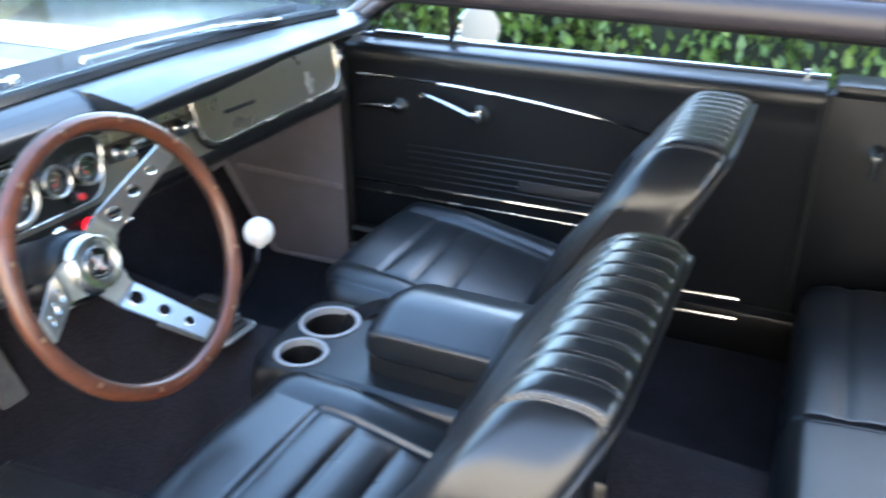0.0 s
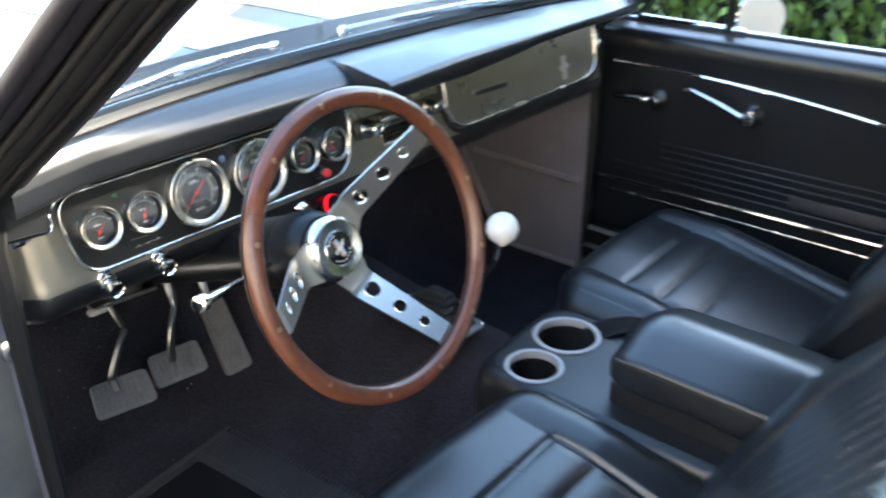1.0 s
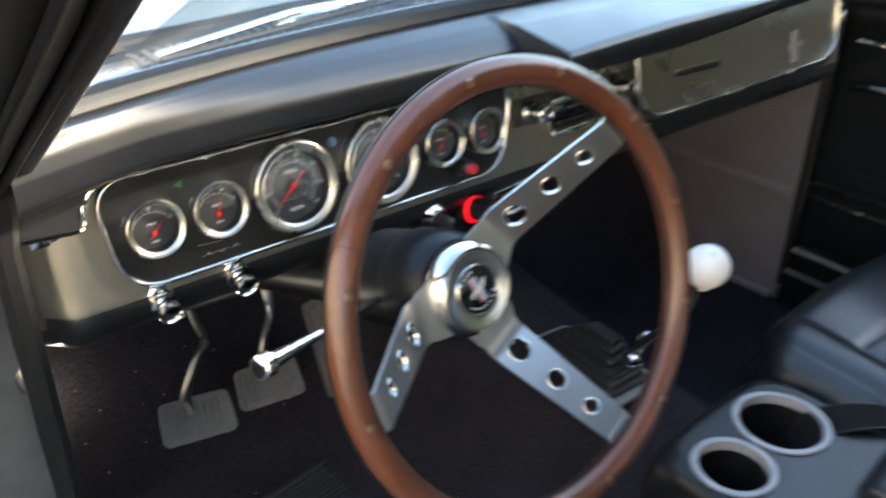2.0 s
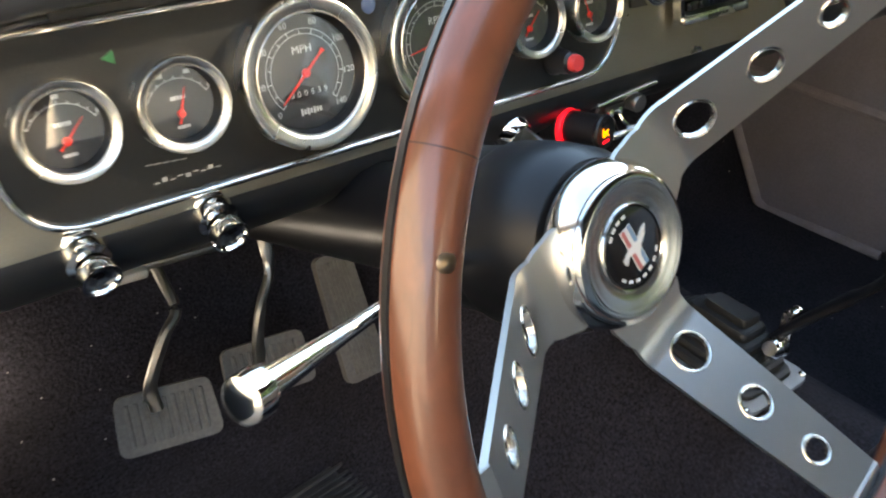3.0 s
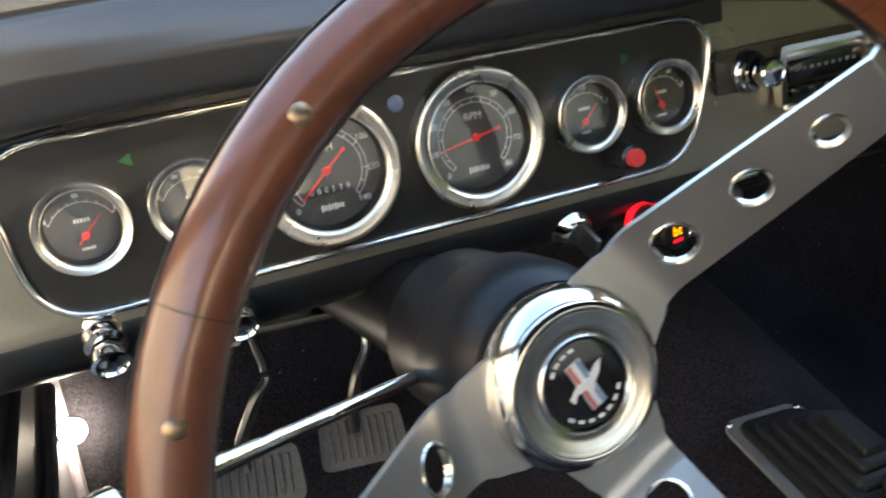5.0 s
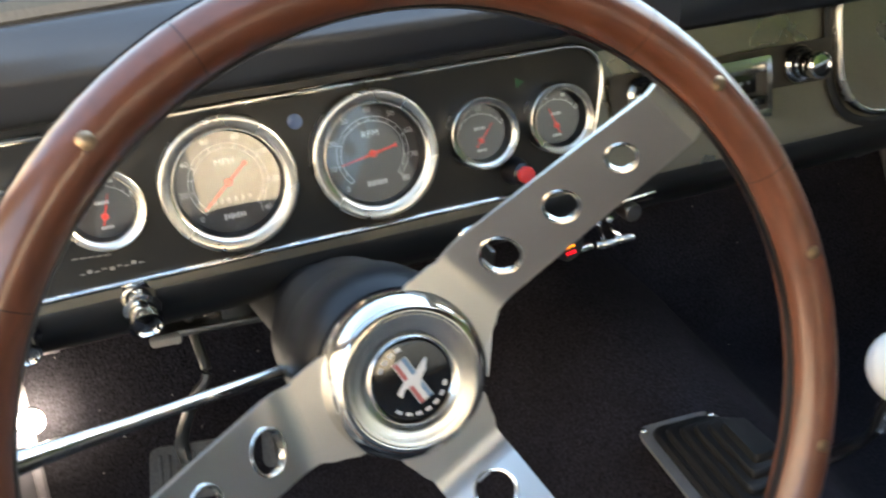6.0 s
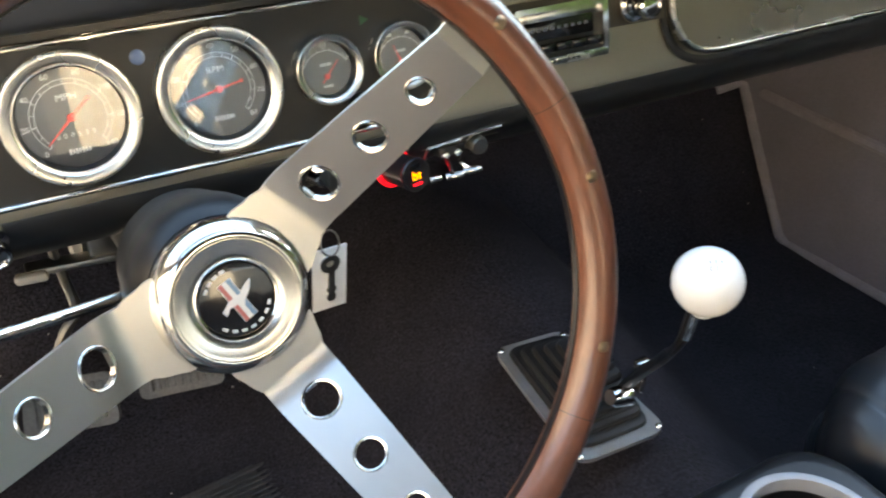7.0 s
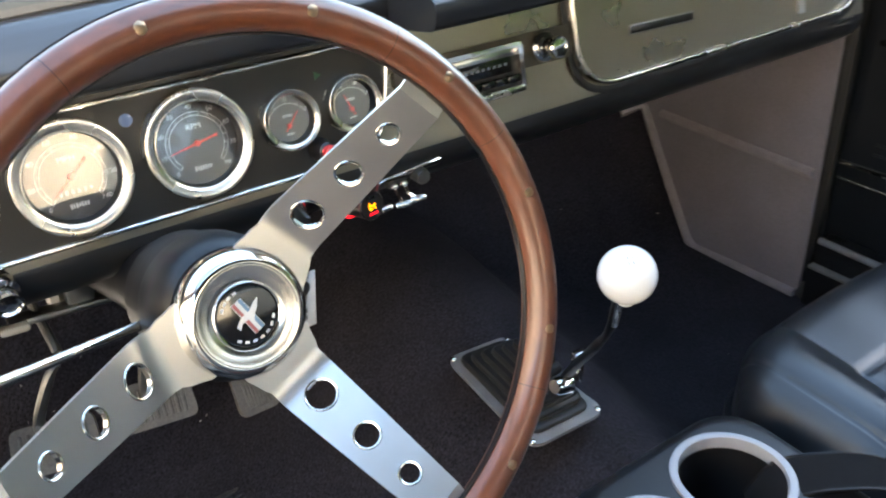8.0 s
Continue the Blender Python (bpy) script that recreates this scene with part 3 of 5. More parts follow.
def build_wheel():
    rows = []
    for k in range(96):
        a = 2 * math.pi * k / 96
        rows.append([((RIM_R + GRIP * math.cos(t)) * math.cos(a), (RIM_R + GRIP * math.cos(t)) * math.sin(a), RIM_Z + GRIP * 1.02 * math.sin(t)) for t in [2 * math.pi * j / 20 for j in range(20)]])
    part("rim", grid_mesh(rows, closed_u=True, closed_v=True), WOOD, wheel, "varnished brown wooden rim")
    part("rim_core", merge(lathe([(RIM_R - GRIP - 0.0007, RIM_Z - 0.0018), (RIM_R - GRIP - 0.0007, RIM_Z + 0.0018), (RIM_R - GRIP + 0.004, RIM_Z + 0.0018), (RIM_R - GRIP + 0.004, RIM_Z - 0.0018)], 96, closed=True), lathe([(RIM_R + GRIP + 0.0007, RIM_Z - 0.0014), (RIM_R + GRIP + 0.0007, RIM_Z + 0.0014), (RIM_R + GRIP - 0.004, RIM_Z + 0.0014), (RIM_R + GRIP - 0.004, RIM_Z - 0.0014)], 96, closed=True)), TRIMBLK, wheel, "dark metal core line")
    for k in range(12):
        a = radians(10 + 30 * k)
        m = Matrix.Translation((RIM_R * math.cos(a), RIM_R * math.sin(a), RIM_Z + GRIP * 1.02 - 0.0012))
        part("rivet", lathe([(0, 0.0018), (0.0022, 0.0016), (0.0034, 0.0009), (0.0036, 0), (0.0036, -0.003)], 14), BRASS, wheel, m=m)
    for a in (24, 53, -33, -82, -110, 115, 150, 205):
        c = radians(a)
        m = Matrix.Translation((RIM_R * math.cos(c), RIM_R * math.sin(c), RIM_Z)) @ Matrix.Rotation(c, 4, "Z") @ Matrix.Rotation(radians(90), 4, "X")
        pts = [((GRIP + 0.00015) * math.cos(t), (GRIP + 0.00015) * 1.02 * math.sin(t)) for t in [radians(x) for x in range(-30, 211, 12)]]
        part("wood_joint", grid_mesh([[(x, y, -0.0003) for x, y in pts], [(x, y, 0.0003) for x, y in pts]]), JOINT, wheel, m=m)
    # spokes: a flat root under the hub, a bend, then a dished blade with three holes
    hubz = -0.040
    BEND = 0.008
    for ang in (40.8, -65.4, -169.5):
        L0, L1 = 0.0605, 0.1540
        slope = math.atan(0.845)
        blade = (L1 - L0) / math.cos(slope)
        root = plate([(0.020, -0.027), (0.036, -0.0265), (0.042, -0.0246), (0.048, -0.0232), (L0 - BEND, -0.0212), (L0 - BEND, 0.0212), (0.048, 0.0232), (0.042, 0.0246), (0.036, 0.0265), (0.020, 0.027)], 0.0030)
        w0, w1 = 0.0208, 0.0152
        out = [(0, -w0), (blade * 0.5, -(w0 + w1) / 2 - 0.0004), (blade, -w1), (blade, w1), (blade * 0.5, (w0 + w1) / 2 + 0.0004), (0, w0)]
        holes = []
        for r, hr in ((0.0735, 0.0102), (0.1045, 0.0083), (0.1325, 0.0066)):
            c = (r - L0) / math.cos(slope)
            holes.append([(c + hr * math.cos(t), hr * math.sin(t)) for t in [2 * math.pi * j / 24 for j in range(24)]])
        holes = [[(px - BEND, py) for px, py in h] for h in holes]
        out = [(px - BEND if px > 0 else px, py) for px, py in out]
        bl = plate(out, 0.0030, holes)
        lift = Vector((L0 + BEND * math.cos(slope), 0, BEND * math.sin(slope)))
        bmesh.ops.transform(bl, matrix=Matrix.Translation(lift) @ Matrix.Rotation(-slope, 4, "Y"), verts=bl.verts)
        merge(root, bl)
        curve = []
        for k in range(9):
            f = k / 8
            p = (1 - f) ** 2 * Vector((L0 - BEND, 0)) + 2 * f * (1 - f) * Vector((L0, 0)) + f * f * Vector((lift.x, lift.z))
            a = slope * f
            curve.append([(p.x, -w0, p.y), (p.x, w0, p.y), (p.x + 0.003 * math.sin(a), w0, p.y - 0.003 * math.cos(a)), (p.x + 0.003 * math.sin(a), -w0, p.y - 0.003 * math.cos(a))])
        merge(root, grid_mesh(curve, closed_v=True, caps=True))
        merge(root, plate([(L1 - 0.0012, -w1), (0.168, -w1 + 0.0006), (0.168, w1 - 0.0006), (L1 - 0.0012, w1)], 0.0030, m=Matrix.Translation((0, 0, 0.845 * (L1 - L0)))))
        sp = part("spoke", root, BRUSHED, wheel, "drilled brushed metal spoke", m=Matrix.Rotation(radians(ang), 4, "Z") @ Matrix.Translation((0, 0, hubz + 0.0048)), sharp=25)
        for r, hr in ((0.0735, 0.0102), (0.1045, 0.0083), (0.1325, 0.0066)):
            mm = Matrix.Translation((L0, 0, 0)) @ Matrix.Rotation(-slope, 4, "Y") @ Matrix.Translation(((r - L0) / math.cos(slope), 0, 0))
            part("hole_rim", lathe([(hr + 0.0014, 0.0), (hr + 0.0007, 0.0007), (hr - 0.0003, 0.0003), (hr - 0.0004, -0.003)], 24), SATIN, sp, m=mm)
    hub = part("hub", lathe([(0.0, -0.0275), (0.0232, -0.0275), (0.0236, -0.0266), (0.0275, -0.0260), (0.0315, -0.0250), (0.0338, -0.0240), (0.0352, -0.0233), (0.0370, -0.0236), (0.0392, -0.0248), (0.0413, -0.0270), (0.0430, -0.0300), (0.0442, -0.0340), (0.0450, -0.0390), (0.0446, -0.0430), (0.0425, -0.0450)], 64), HUBMETAL, wheel, "polished chrome hub cap", sharp=50, m=Matrix.Diagonal((0.94, 0.94, 1.0, 1.0)))
    part("hub_dish", lathe([(0.0232, -0.0256), (0.0240, -0.0249), (0.0280, -0.0244), (0.0318, -0.0238), (0.0336, -0.0233), (0.0343, -0.0233)], 64), HUBDISH, hub, "satin dished ring")
    em = part("emblem", lathe([(0.0, -0.0242), (0.0150, -0.0244), (0.0205, -0.0250), (0.0216, -0.0262)], 48), GLOSSBLK, hub, "black domed round emblem")
    part("emblem_ring", lathe([(0.0212, -0.0262), (0.0216, -0.0248), (0.0224, -0.0245), (0.0231, -0.0249), (0.0236, -0.0262)], 48), CHROME, hub)
    return hub, em


JOINT = mat("dark_wood_joint", (0.045, 0.016, 0.008), 0.4)
HUBMETAL = mat("polished_hub", (0.78, 0.76, 0.71), 0.11, metal=1.0, rough_var=0.05)
HUBDISH = mat("satin_hub_dish", (0.76, 0.74, 0.69), 0.24, metal=1.0)
GLOSSBLK = mat("gloss_black", (0.010, 0.010, 0.011), 0.12, coat=0.5)
BRASS = mat("worn_brass", (0.36, 0.25, 0.16), 0.35, metal=1.0, stain=0.3, stain_size=200)
HUB, EMBLEM = build_wheel()

# ---- steering column ----
SHROUD = mat("black_shroud_paint", (0.004, 0.0045, 0.006), 0.36, rough_var=0.05, stain=0.2, stain_size=30, spec=0.28)
column = thing("steering_column", "black steering column with a chrome turn lever", "steering column", WHEEL)
part("shroud", lathe([(0.030, -0.046), (0.042, -0.048), (0.0475, -0.056), (0.0500, -0.075), (0.0505, -0.100), (0.0495, -0.104), (0.0475, -0.104), (0.0475, -0.160), (0.043, -0.172), (0.037, -0.178), (0.036, -0.28), (0.036, -0.52), (0.0, -0.52)], 40), SHROUD, column, "black turned column shroud")


def build_lever():
    inv = WHEEL.inverted()
    a, c = inv @ Vector((-0.388, 0.0808, 0.7200)), inv @ Vector((-0.5488, 0.0078, 0.7570))
    pts = [a.lerp(c, k / 12) for k in range(13)]
    rs = [0.0036] * 8 + [0.004, 0.0046, 0.0052, 0.0060, 0.0068]
    lv = part("turn_lever", tube(pts, rs, 14), CHROME, column, "chrome turn lever")
    d = (c - a).normalized()
    part("lever_knob", lathe([(0, 0.010), (0.006, 0.0098), (0.0092, 0.008), (0.0098, 0.004), (0.0098, -0.001), (0.007, -0.004), (0.0055, -0.006)], 20), CHROME, lv, "chrome lever end", m=Matrix.Translation(c) @ d.to_track_quat("Z", "Y").to_matrix().to_4x4())


build_lever()

# ---- bucket seats ----
def loft_x(stations, loop_at, bump=None):
    """Loft of closed (y, z) loops along x."""
    rows = []
    for x in stations:
        loop = loop_at(x)
        k = len(loop)
        row = []
        for i, (y, z) in enumerate(loop):
            if bump:
                a, c = Vector(loop[i - 1]), Vector(loop[(i + 1) % k])
                t = (c - a).normalized()
                d = bump(x, y, z)
                y, z = y + t.y * d, z - t.x * d
            row.append((x, y, z))
        rows.append(row)
    return grid_mesh(rows, closed_v=True, caps=True)


LEAN = 0.60
SEAM = 0.188


def groove(d, w=0.0032):
    return math.exp(-(d / w) ** 2)


def pleat(x, n, h, half=SEAM):
    """Flat sewn pleats across the insert: a slight swell between narrow creases."""
    if abs(x) > half:
        return 0.0
    p = 2 * half / n
    u = (x + half) / p
    d = abs(u - round(u)) * p
    return h * (0.07 * abs(math.sin(math.pi * u)) - groove(d, 0.0024))


def spread(half, n):
    return [half * (2 * k / n - 1) for k in range(n + 1)]


def seat(m, label, back, tall, deep=1.0):
    s = thing("bucket_seat", label, "car seat", m, "front bucket seats")
    W, S, FRONT, PITCH = 0.240, 0.140, -0.118, 0.067
    xs = sorted(set([round(v, 4) for v in spread(W - 0.006, 200)] + [-W, -W + 0.0015, W, W - 0.0015, -W + 0.004, W - 0.004]))

    def end(x):
        return max(0.0, (abs(x) - (W - 0.075)) / 0.075)

    def corner(x):
        """How far the rounded front corner draws back."""
        return 0.008 * (x / W) ** 2 + 0.028 * max(0.0, (abs(x) - 0.12) / (W - 0.12)) ** 2.4

    # cushion: front at y = 0, domed, sloping down to the back, side bolsters raised
    def cushion_loop(x):
        e = end(x)
        q = 1 - math.sqrt(max(0, 1 - e * e))
        crown = 0.017 * max(0, 1 - ((abs(x) - 0.190) / 0.054) ** 2) if abs(x) > 0.13 else 0
        dome = 0.010 * (1 - (x / W) ** 2)
        f = corner(x)
        return resample(round_loop([(-0.50 + 0.02 * q, -0.070 - 0.01 * q + crown, 0.03), (-0.50 + 0.02 * q, -0.155, 0.02), (-0.030 - f - 0.02 * q, -0.098, 0.024), (-0.004 - f - 0.024 * q, -0.066, 0.030), (-0.006 - f - 0.028 * q, 0.014 - 0.060 * q + crown * 0.4 + dome * 0.6, 0.066), (-0.17, -0.004 - 0.060 * q + crown + dome, 0.16)], 10), 0.0052)

    def cushion_bump(x, y, z):
        if z < -0.075 + 0.17 * (y + 0.05):
            return 0.0
        inside = abs(x) < S
        u = (FRONT - y) / PITCH
        d = 0.0
        if y < FRONT - 0.004:
            d -= 0.0048 * groove(abs(x) - S, 0.0034)
            if inside:
                side = min(1.0, (S - abs(x)) / 0.02)
                near = abs(u - round(u)) * PITCH
                d += side * (0.0030 * abs(math.sin(math.pi * u)) - 0.0034 * groove(near, 0.0042)) - 0.0015
        elif inside:
            d -= 0.0042 * groove(y - FRONT, 0.0048)
            d += 0.0030 * math.cos(0.5 * math.pi * x / S)
        return d - 0.0034 * groove(abs(x) - 0.203, 0.0026)
    cu = part("cushion", loft_x(xs, cushion_loop, cushion_bump), VINYL, s, "pleated black vinyl seat cushion", sharp=70)
    # welt round the cushion's lower front edge
    pts = []
    for k in range(-20, 21):
        x = (W - 0.002) * k / 20
        e = end(x)
        q = 1 - math.sqrt(max(0, 1 - e * e))
        pts.append((x, 0.000 - corner(x) - 0.022 * q, -0.066))
    pts = [(-W - 0.001, -0.45, -0.105)] + [(-W - 0.001, -0.12, -0.066)] + pts + [(W + 0.001, -0.12, -0.066), (W + 0.001, -0.45, -0.105)]
    part("cushion_piping", tube(smooth_path(pts, 2), 0.0046, 8), VINYL, cu, "black welt piping")
    # backrest: leaning back, pleats wrapping over the top
    WB = 0.236
    xb = sorted(set([round(v, 4) for v in spread(WB - 0.006, 230)] + [-WB, WB, -WB + 0.0015, WB - 0.0015, WB - 0.004, -WB + 0.004]))

    def back_top(x):
        return tall - 0.075 * max(0, (abs(x) - 0.140) / (WB - 0.140)) ** 2

    def back_loop(x):
        e = max(0.0, (abs(x) - (WB - 0.030)) / 0.030)
        q = 1 - math.sqrt(max(0, 1 - e * e))
        top = back_top(x) - 0.022 * q
        sh = lambda y, z: (y + back - LEAN * max(z, 0), z)
        bol = 0.014 * max(0, 1 - ((abs(x) - 0.205) / 0.04) ** 2) if abs(x) > 0.165 else 0
        t0, t1 = 0.064 * deep, 0.054 * deep
        pts = [(t0 + bol - 0.026 * q, -0.05, 0.03), (t0 + bol - 0.026 * q, top * 0.55, 0.12), (t1 - 0.022 * q, top, 0.060), (-t1 + 0.006 + 0.016 * q, top - 0.004, 0.052), (-t0 - 0.002 + 0.016 * q, top * 0.55, 0.12), (-t0 - 0.004 + 0.016 * q, -0.06, 0.02)]
        return resample(round_loop([(*sh(y, z), r) for y, z, r in pts], 8), 0.012)

    BACKSEAM = 0.166

    def back_bump(x, y, z):
        rear = y - back + LEAN * max(z, 0)
        k = max(0.0, min(1.0, (rear + 0.046) / 0.010)) * max(0.0, min(1.0, z / 0.02))
        return k * (pleat(x, 11, 0.0017, BACKSEAM) - 0.0045 * groove(abs(x) - BACKSEAM, 0.0036))
    bk = part("backrest", loft_x(xb, back_loop, back_bump), VINYL, s, "pleated black vinyl seat back", sharp=70)
    # stitches in the creases over the top
    st = bmesh.new()
    for k in range(12):
        x = -BACKSEAM + 2 * BACKSEAM * k / 11
        loop = [Vector(p) for p in back_loop(x)]
        for i in range(len(loop)):
            a, c = loop[i - 1], loop[i]
            mid = (a + c) / 2
            if mid.y > 0.285 and mid.x - back + LEAN * mid.y > -0.05 and (c - a).length > 0.002:
                t = (c - a).normalized()
                n = Vector((t.y, -t.x))
                for f in ((0.25, 0.75) if (c - a).length > 0.008 else (0.5,)):
                    o = a + (c - a) * f - n * 0.0014
                    for dx in (-0.0036, 0.0036):
                        mm = Matrix(((1, 0, 0, x + dx), (0, t.x, n.x, o.x + n.x * 0.0009), (0, t.y, n.y, o.y + n.y * 0.0009), (0, 0, 0, 1)))
                        bmesh.ops.create_cube(st, size=1.0, matrix=mm @ Matrix.Diagonal((0.0009, 0.0032, 0.0010, 1)))
    tagged(part("stitching", st, THREAD, bk, "rows of grey thread stitches", smooth=False), kind="stuff")
    # piping round the rear edge and round the side bolsters
    for yo, nm in ((-0.050 * deep, "rear_piping"), (0.040 * deep, "front_piping")):
        pts = []
        for k in range(-24, 25):
            x = (WB + 0.001) * k / 24
            z = back_top(x) - 0.016
            pts.append((x, yo + back - LEAN * z + (0.006 if yo < 0 else -0.002), z - (0.008 if yo > 0 else 0.004)))
        pts = [(-WB - 0.001, yo * 1.05 + back - LEAN * z, z) for z in (0.02, 0.15, 0.26)] + pts + [(WB + 0.001, yo * 1.05 + back - LEAN * z, z) for z in (0.26, 0.15, 0.02)]
        part(nm, tube(smooth_path(pts, 2), 0.0036, 8), VINYL_SIDE, bk, "black welt piping")
    for sx in (-1, 1):
        part("hinge_bracket", box(0.008, 0.10, 0.05, (sx * (W + 0.006), -0.47, -0.10), 0.004), STEEL, s)
        part("seat_track", box(0.03, 0.42, 0.08, (sx * 0.16, -0.27, -0.250), 0.004), STEEL, s)
    part("seat_base", box(0.43, 0.40, 0.12, (0, -0.275, -0.150), 0.015), VINYL_SIDE, s, "dark recessed seat base")
    part("seat_frame", box(0.40, 0.44, 0.02, (0, -0.26, -0.205), 0.004), TRIMBLK, s)
    return s


THREAD = mat("grey_thread", (0.15, 0.15, 0.15), 0.6)
driver_seat = seat(pose(-0.372, -0.126, 0.502), "driver's black vinyl bucket seat with pleated insert", -0.352, 0.362, 0.94)
seat(pose(0.350, 0.018, 0.484), "black vinyl bucket seat with pleated insert beside the console", -0.480, 0.358, 1.15)
for z in (0.257, 0.231):
    part("latch_rod", tube([(0.236, -0.535, z), (0.236, -0.60, z + 0.002), (0.236, -0.650, z + 0.004)], [0.0030, 0.0030, 0.0022], 8), CHROME, driver_seat, "thin chrome latch rod")

# ---- rear seat ----
rear = thing("rear_seat", "black vinyl rear bench seat with sewn panels", "car seat")


def rear_loop(x):
    e = max(0.0, (abs(x) - 0.60) / 0.04)
    q = 1 - math.sqrt(max(0, 1 - min(1, e * e)))
    return resample(round_loop([(-0.86 - 0.03 * q, 0.235, 0.02), (-0.855 - 0.03 * q, 0.44 - 0.03 * q, 0.06), (-1.05, 0.455 - 0.03 * q, 0.10), (-1.40, 0.40 - 0.02 * q, 0.03), (-1.40, 0.235, 0.02)], 7), 0.010)


def rear_bump(x, y, z):
    d = 0.0
    for s in (-0.14, 0.14):
        d -= 0.006 * math.exp(-((x - s) / 0.006) ** 2)
    if abs(x) > 0.15 and z > 0.38:
        d -= 0.006 * math.exp(-((y + 0.944) / 0.010) ** 2)
    return d


part("cushion", loft_x([-0.64 + 1.28 * k / 400 for k in range(401)], rear_loop, rear_bump), VINYL, rear, sharp=70)
part("backrest", loft_x([-0.64 + 1.28 * k / 128 for k in range(129)], lambda x: resample(round_loop([(-1.36, 0.36, 0.03), (-1.50, 0.84, 0.06), (-1.60, 0.84, 0.04), (-1.50, 0.36, 0.02)], 6), 0.02), rear_bump), VINYL, rear, sharp=70)

# ---- centre console ----
console = thing("centre_console", "black padded console with armrest lid and two cup holders", "console")


def build_console():
    # body: nose with cup holders, running back under the armrest
    out = round_loop([(-0.160, -0.055, 0.05), (-0.155, -0.62, 0.02), (0.066, -0.62, 0.02), (0.072, -0.050, 0.05)], 8)
    cups = [((-0.109, -0.130), 0.0375), ((-0.008, -0.122), 0.0465)]
    holes = [[(cx + r * math.cos(t), cy + r * math.sin(t)) for t in [2 * math.pi * j / 40 for j in range(40)]] for (cx, cy), r in cups]
    mid = Vector((-0.0445, -0.33))
    b = plate([(x - 0.014 * (1 if x > mid.x else -1), y - 0.014 * (1 if y > mid.y else -1)) for x, y in out], 0.015, holes)
    bmesh.ops.translate(b, vec=(0, 0, 0.500), verts=b.verts)
    part("cup_deck", b, VINYL_SIDE, console, "black vinyl cup holder deck", sharp=30)
    big = [Vector(p) for p in out]
    rows = []
    for z, g in ((0.500, -0.0142), (0.4990, -0.009), (0.4955, -0.0035), (0.490, 0.001), (0.482, 0.004), (0.472, 0.006), (0.44, 0.009), (0.30, 0.012), (0.23, 0.012)):
        c = mid
        rows.append([(p.x + g * (1 if p.x > c.x else -1), p.y + g * (1 if p.y > c.y else -1), z) for p in big])
    part("body", grid_mesh(rows, closed_v=True), VINYL_SIDE, console, "black vinyl console body", sharp=60)
    for (cx, cy), r in cups:
        part("cup_ring", lathe([(r + 0.0065, 0.0), (r + 0.006, 0.0022), (r + 0.003, 0.003), (r - 0.0005, 0.0022), (r - 0.001, -0.002), (r - 0.001, -0.010)], 48), GREYPLASTIC, console, "grey plastic cup holder ring", m=Matrix.Translation((cx, cy, 0.5005)))
        part("cup_well", lathe([(r - 0.0005, -0.002), (r - 0.004, -0.075), (r - 0.008, -0.08), (0, -0.08)], 40), TRIMBLK, console, m=Matrix.Translation((cx, cy, 0.5)))
    # armrest lid: soft box, on a base with a ledge
    rows = []
    n = 40
    for k in range(n + 1):
        y = -0.243 - 0.302 * k / n
        e = max(0, 1 - k / 7.0) if k < 7 else (max(0, 1 - (n - k) / 6.0) if n - k < 6 else 0)
        q = 1 - math.sqrt(max(0, 1 - e * e))
        w = 0.0915 - 0.024 * q
        zt, zb = 0.583 - 0.026 * q, 0.531 + 0.006 * q
        loop = round_loop([(-w, zt - 0.004, 0.014), (-w - 0.001, zb, 0.008), (w, zb, 0.008), (w, zt - 0.004, 0.018), (0.0, zt + 0.024, 0.12)], 8)
        rows.append([(-0.026 + x, y, z) for x, z in loop])
    lid = part("armrest_lid", grid_mesh(rows, closed_v=True, caps=True), VINYL, console, "padded black vinyl armrest lid", sharp=60)
    part("armrest_base", box(0.166, 0.300, 0.045, (-0.026, -0.402, 0.511), 0.006, 3), VINYL_SIDE, console, "black box below the lid")
    part("lid_seam", tube([(-0.1165, -0.262 - 0.26 * k / 10, 0.575) for k in range(11)], 0.0013, 6), TRIMBLK, lid, "sewn seam")


build_console()

# ---- gear shifter ----
shifter = thing("gear_shifter", "chrome shift lever with a white ball knob and rubber boot", "gear shifter", pose(-0.038, 0.122, 0.448, 0, 0, 2))


PLATEMETAL = mat("satin_plate", (0.48, 0.48, 0.47), 0.38, metal=0.75, rough_var=0.08, stain=0.1, stain_size=60)


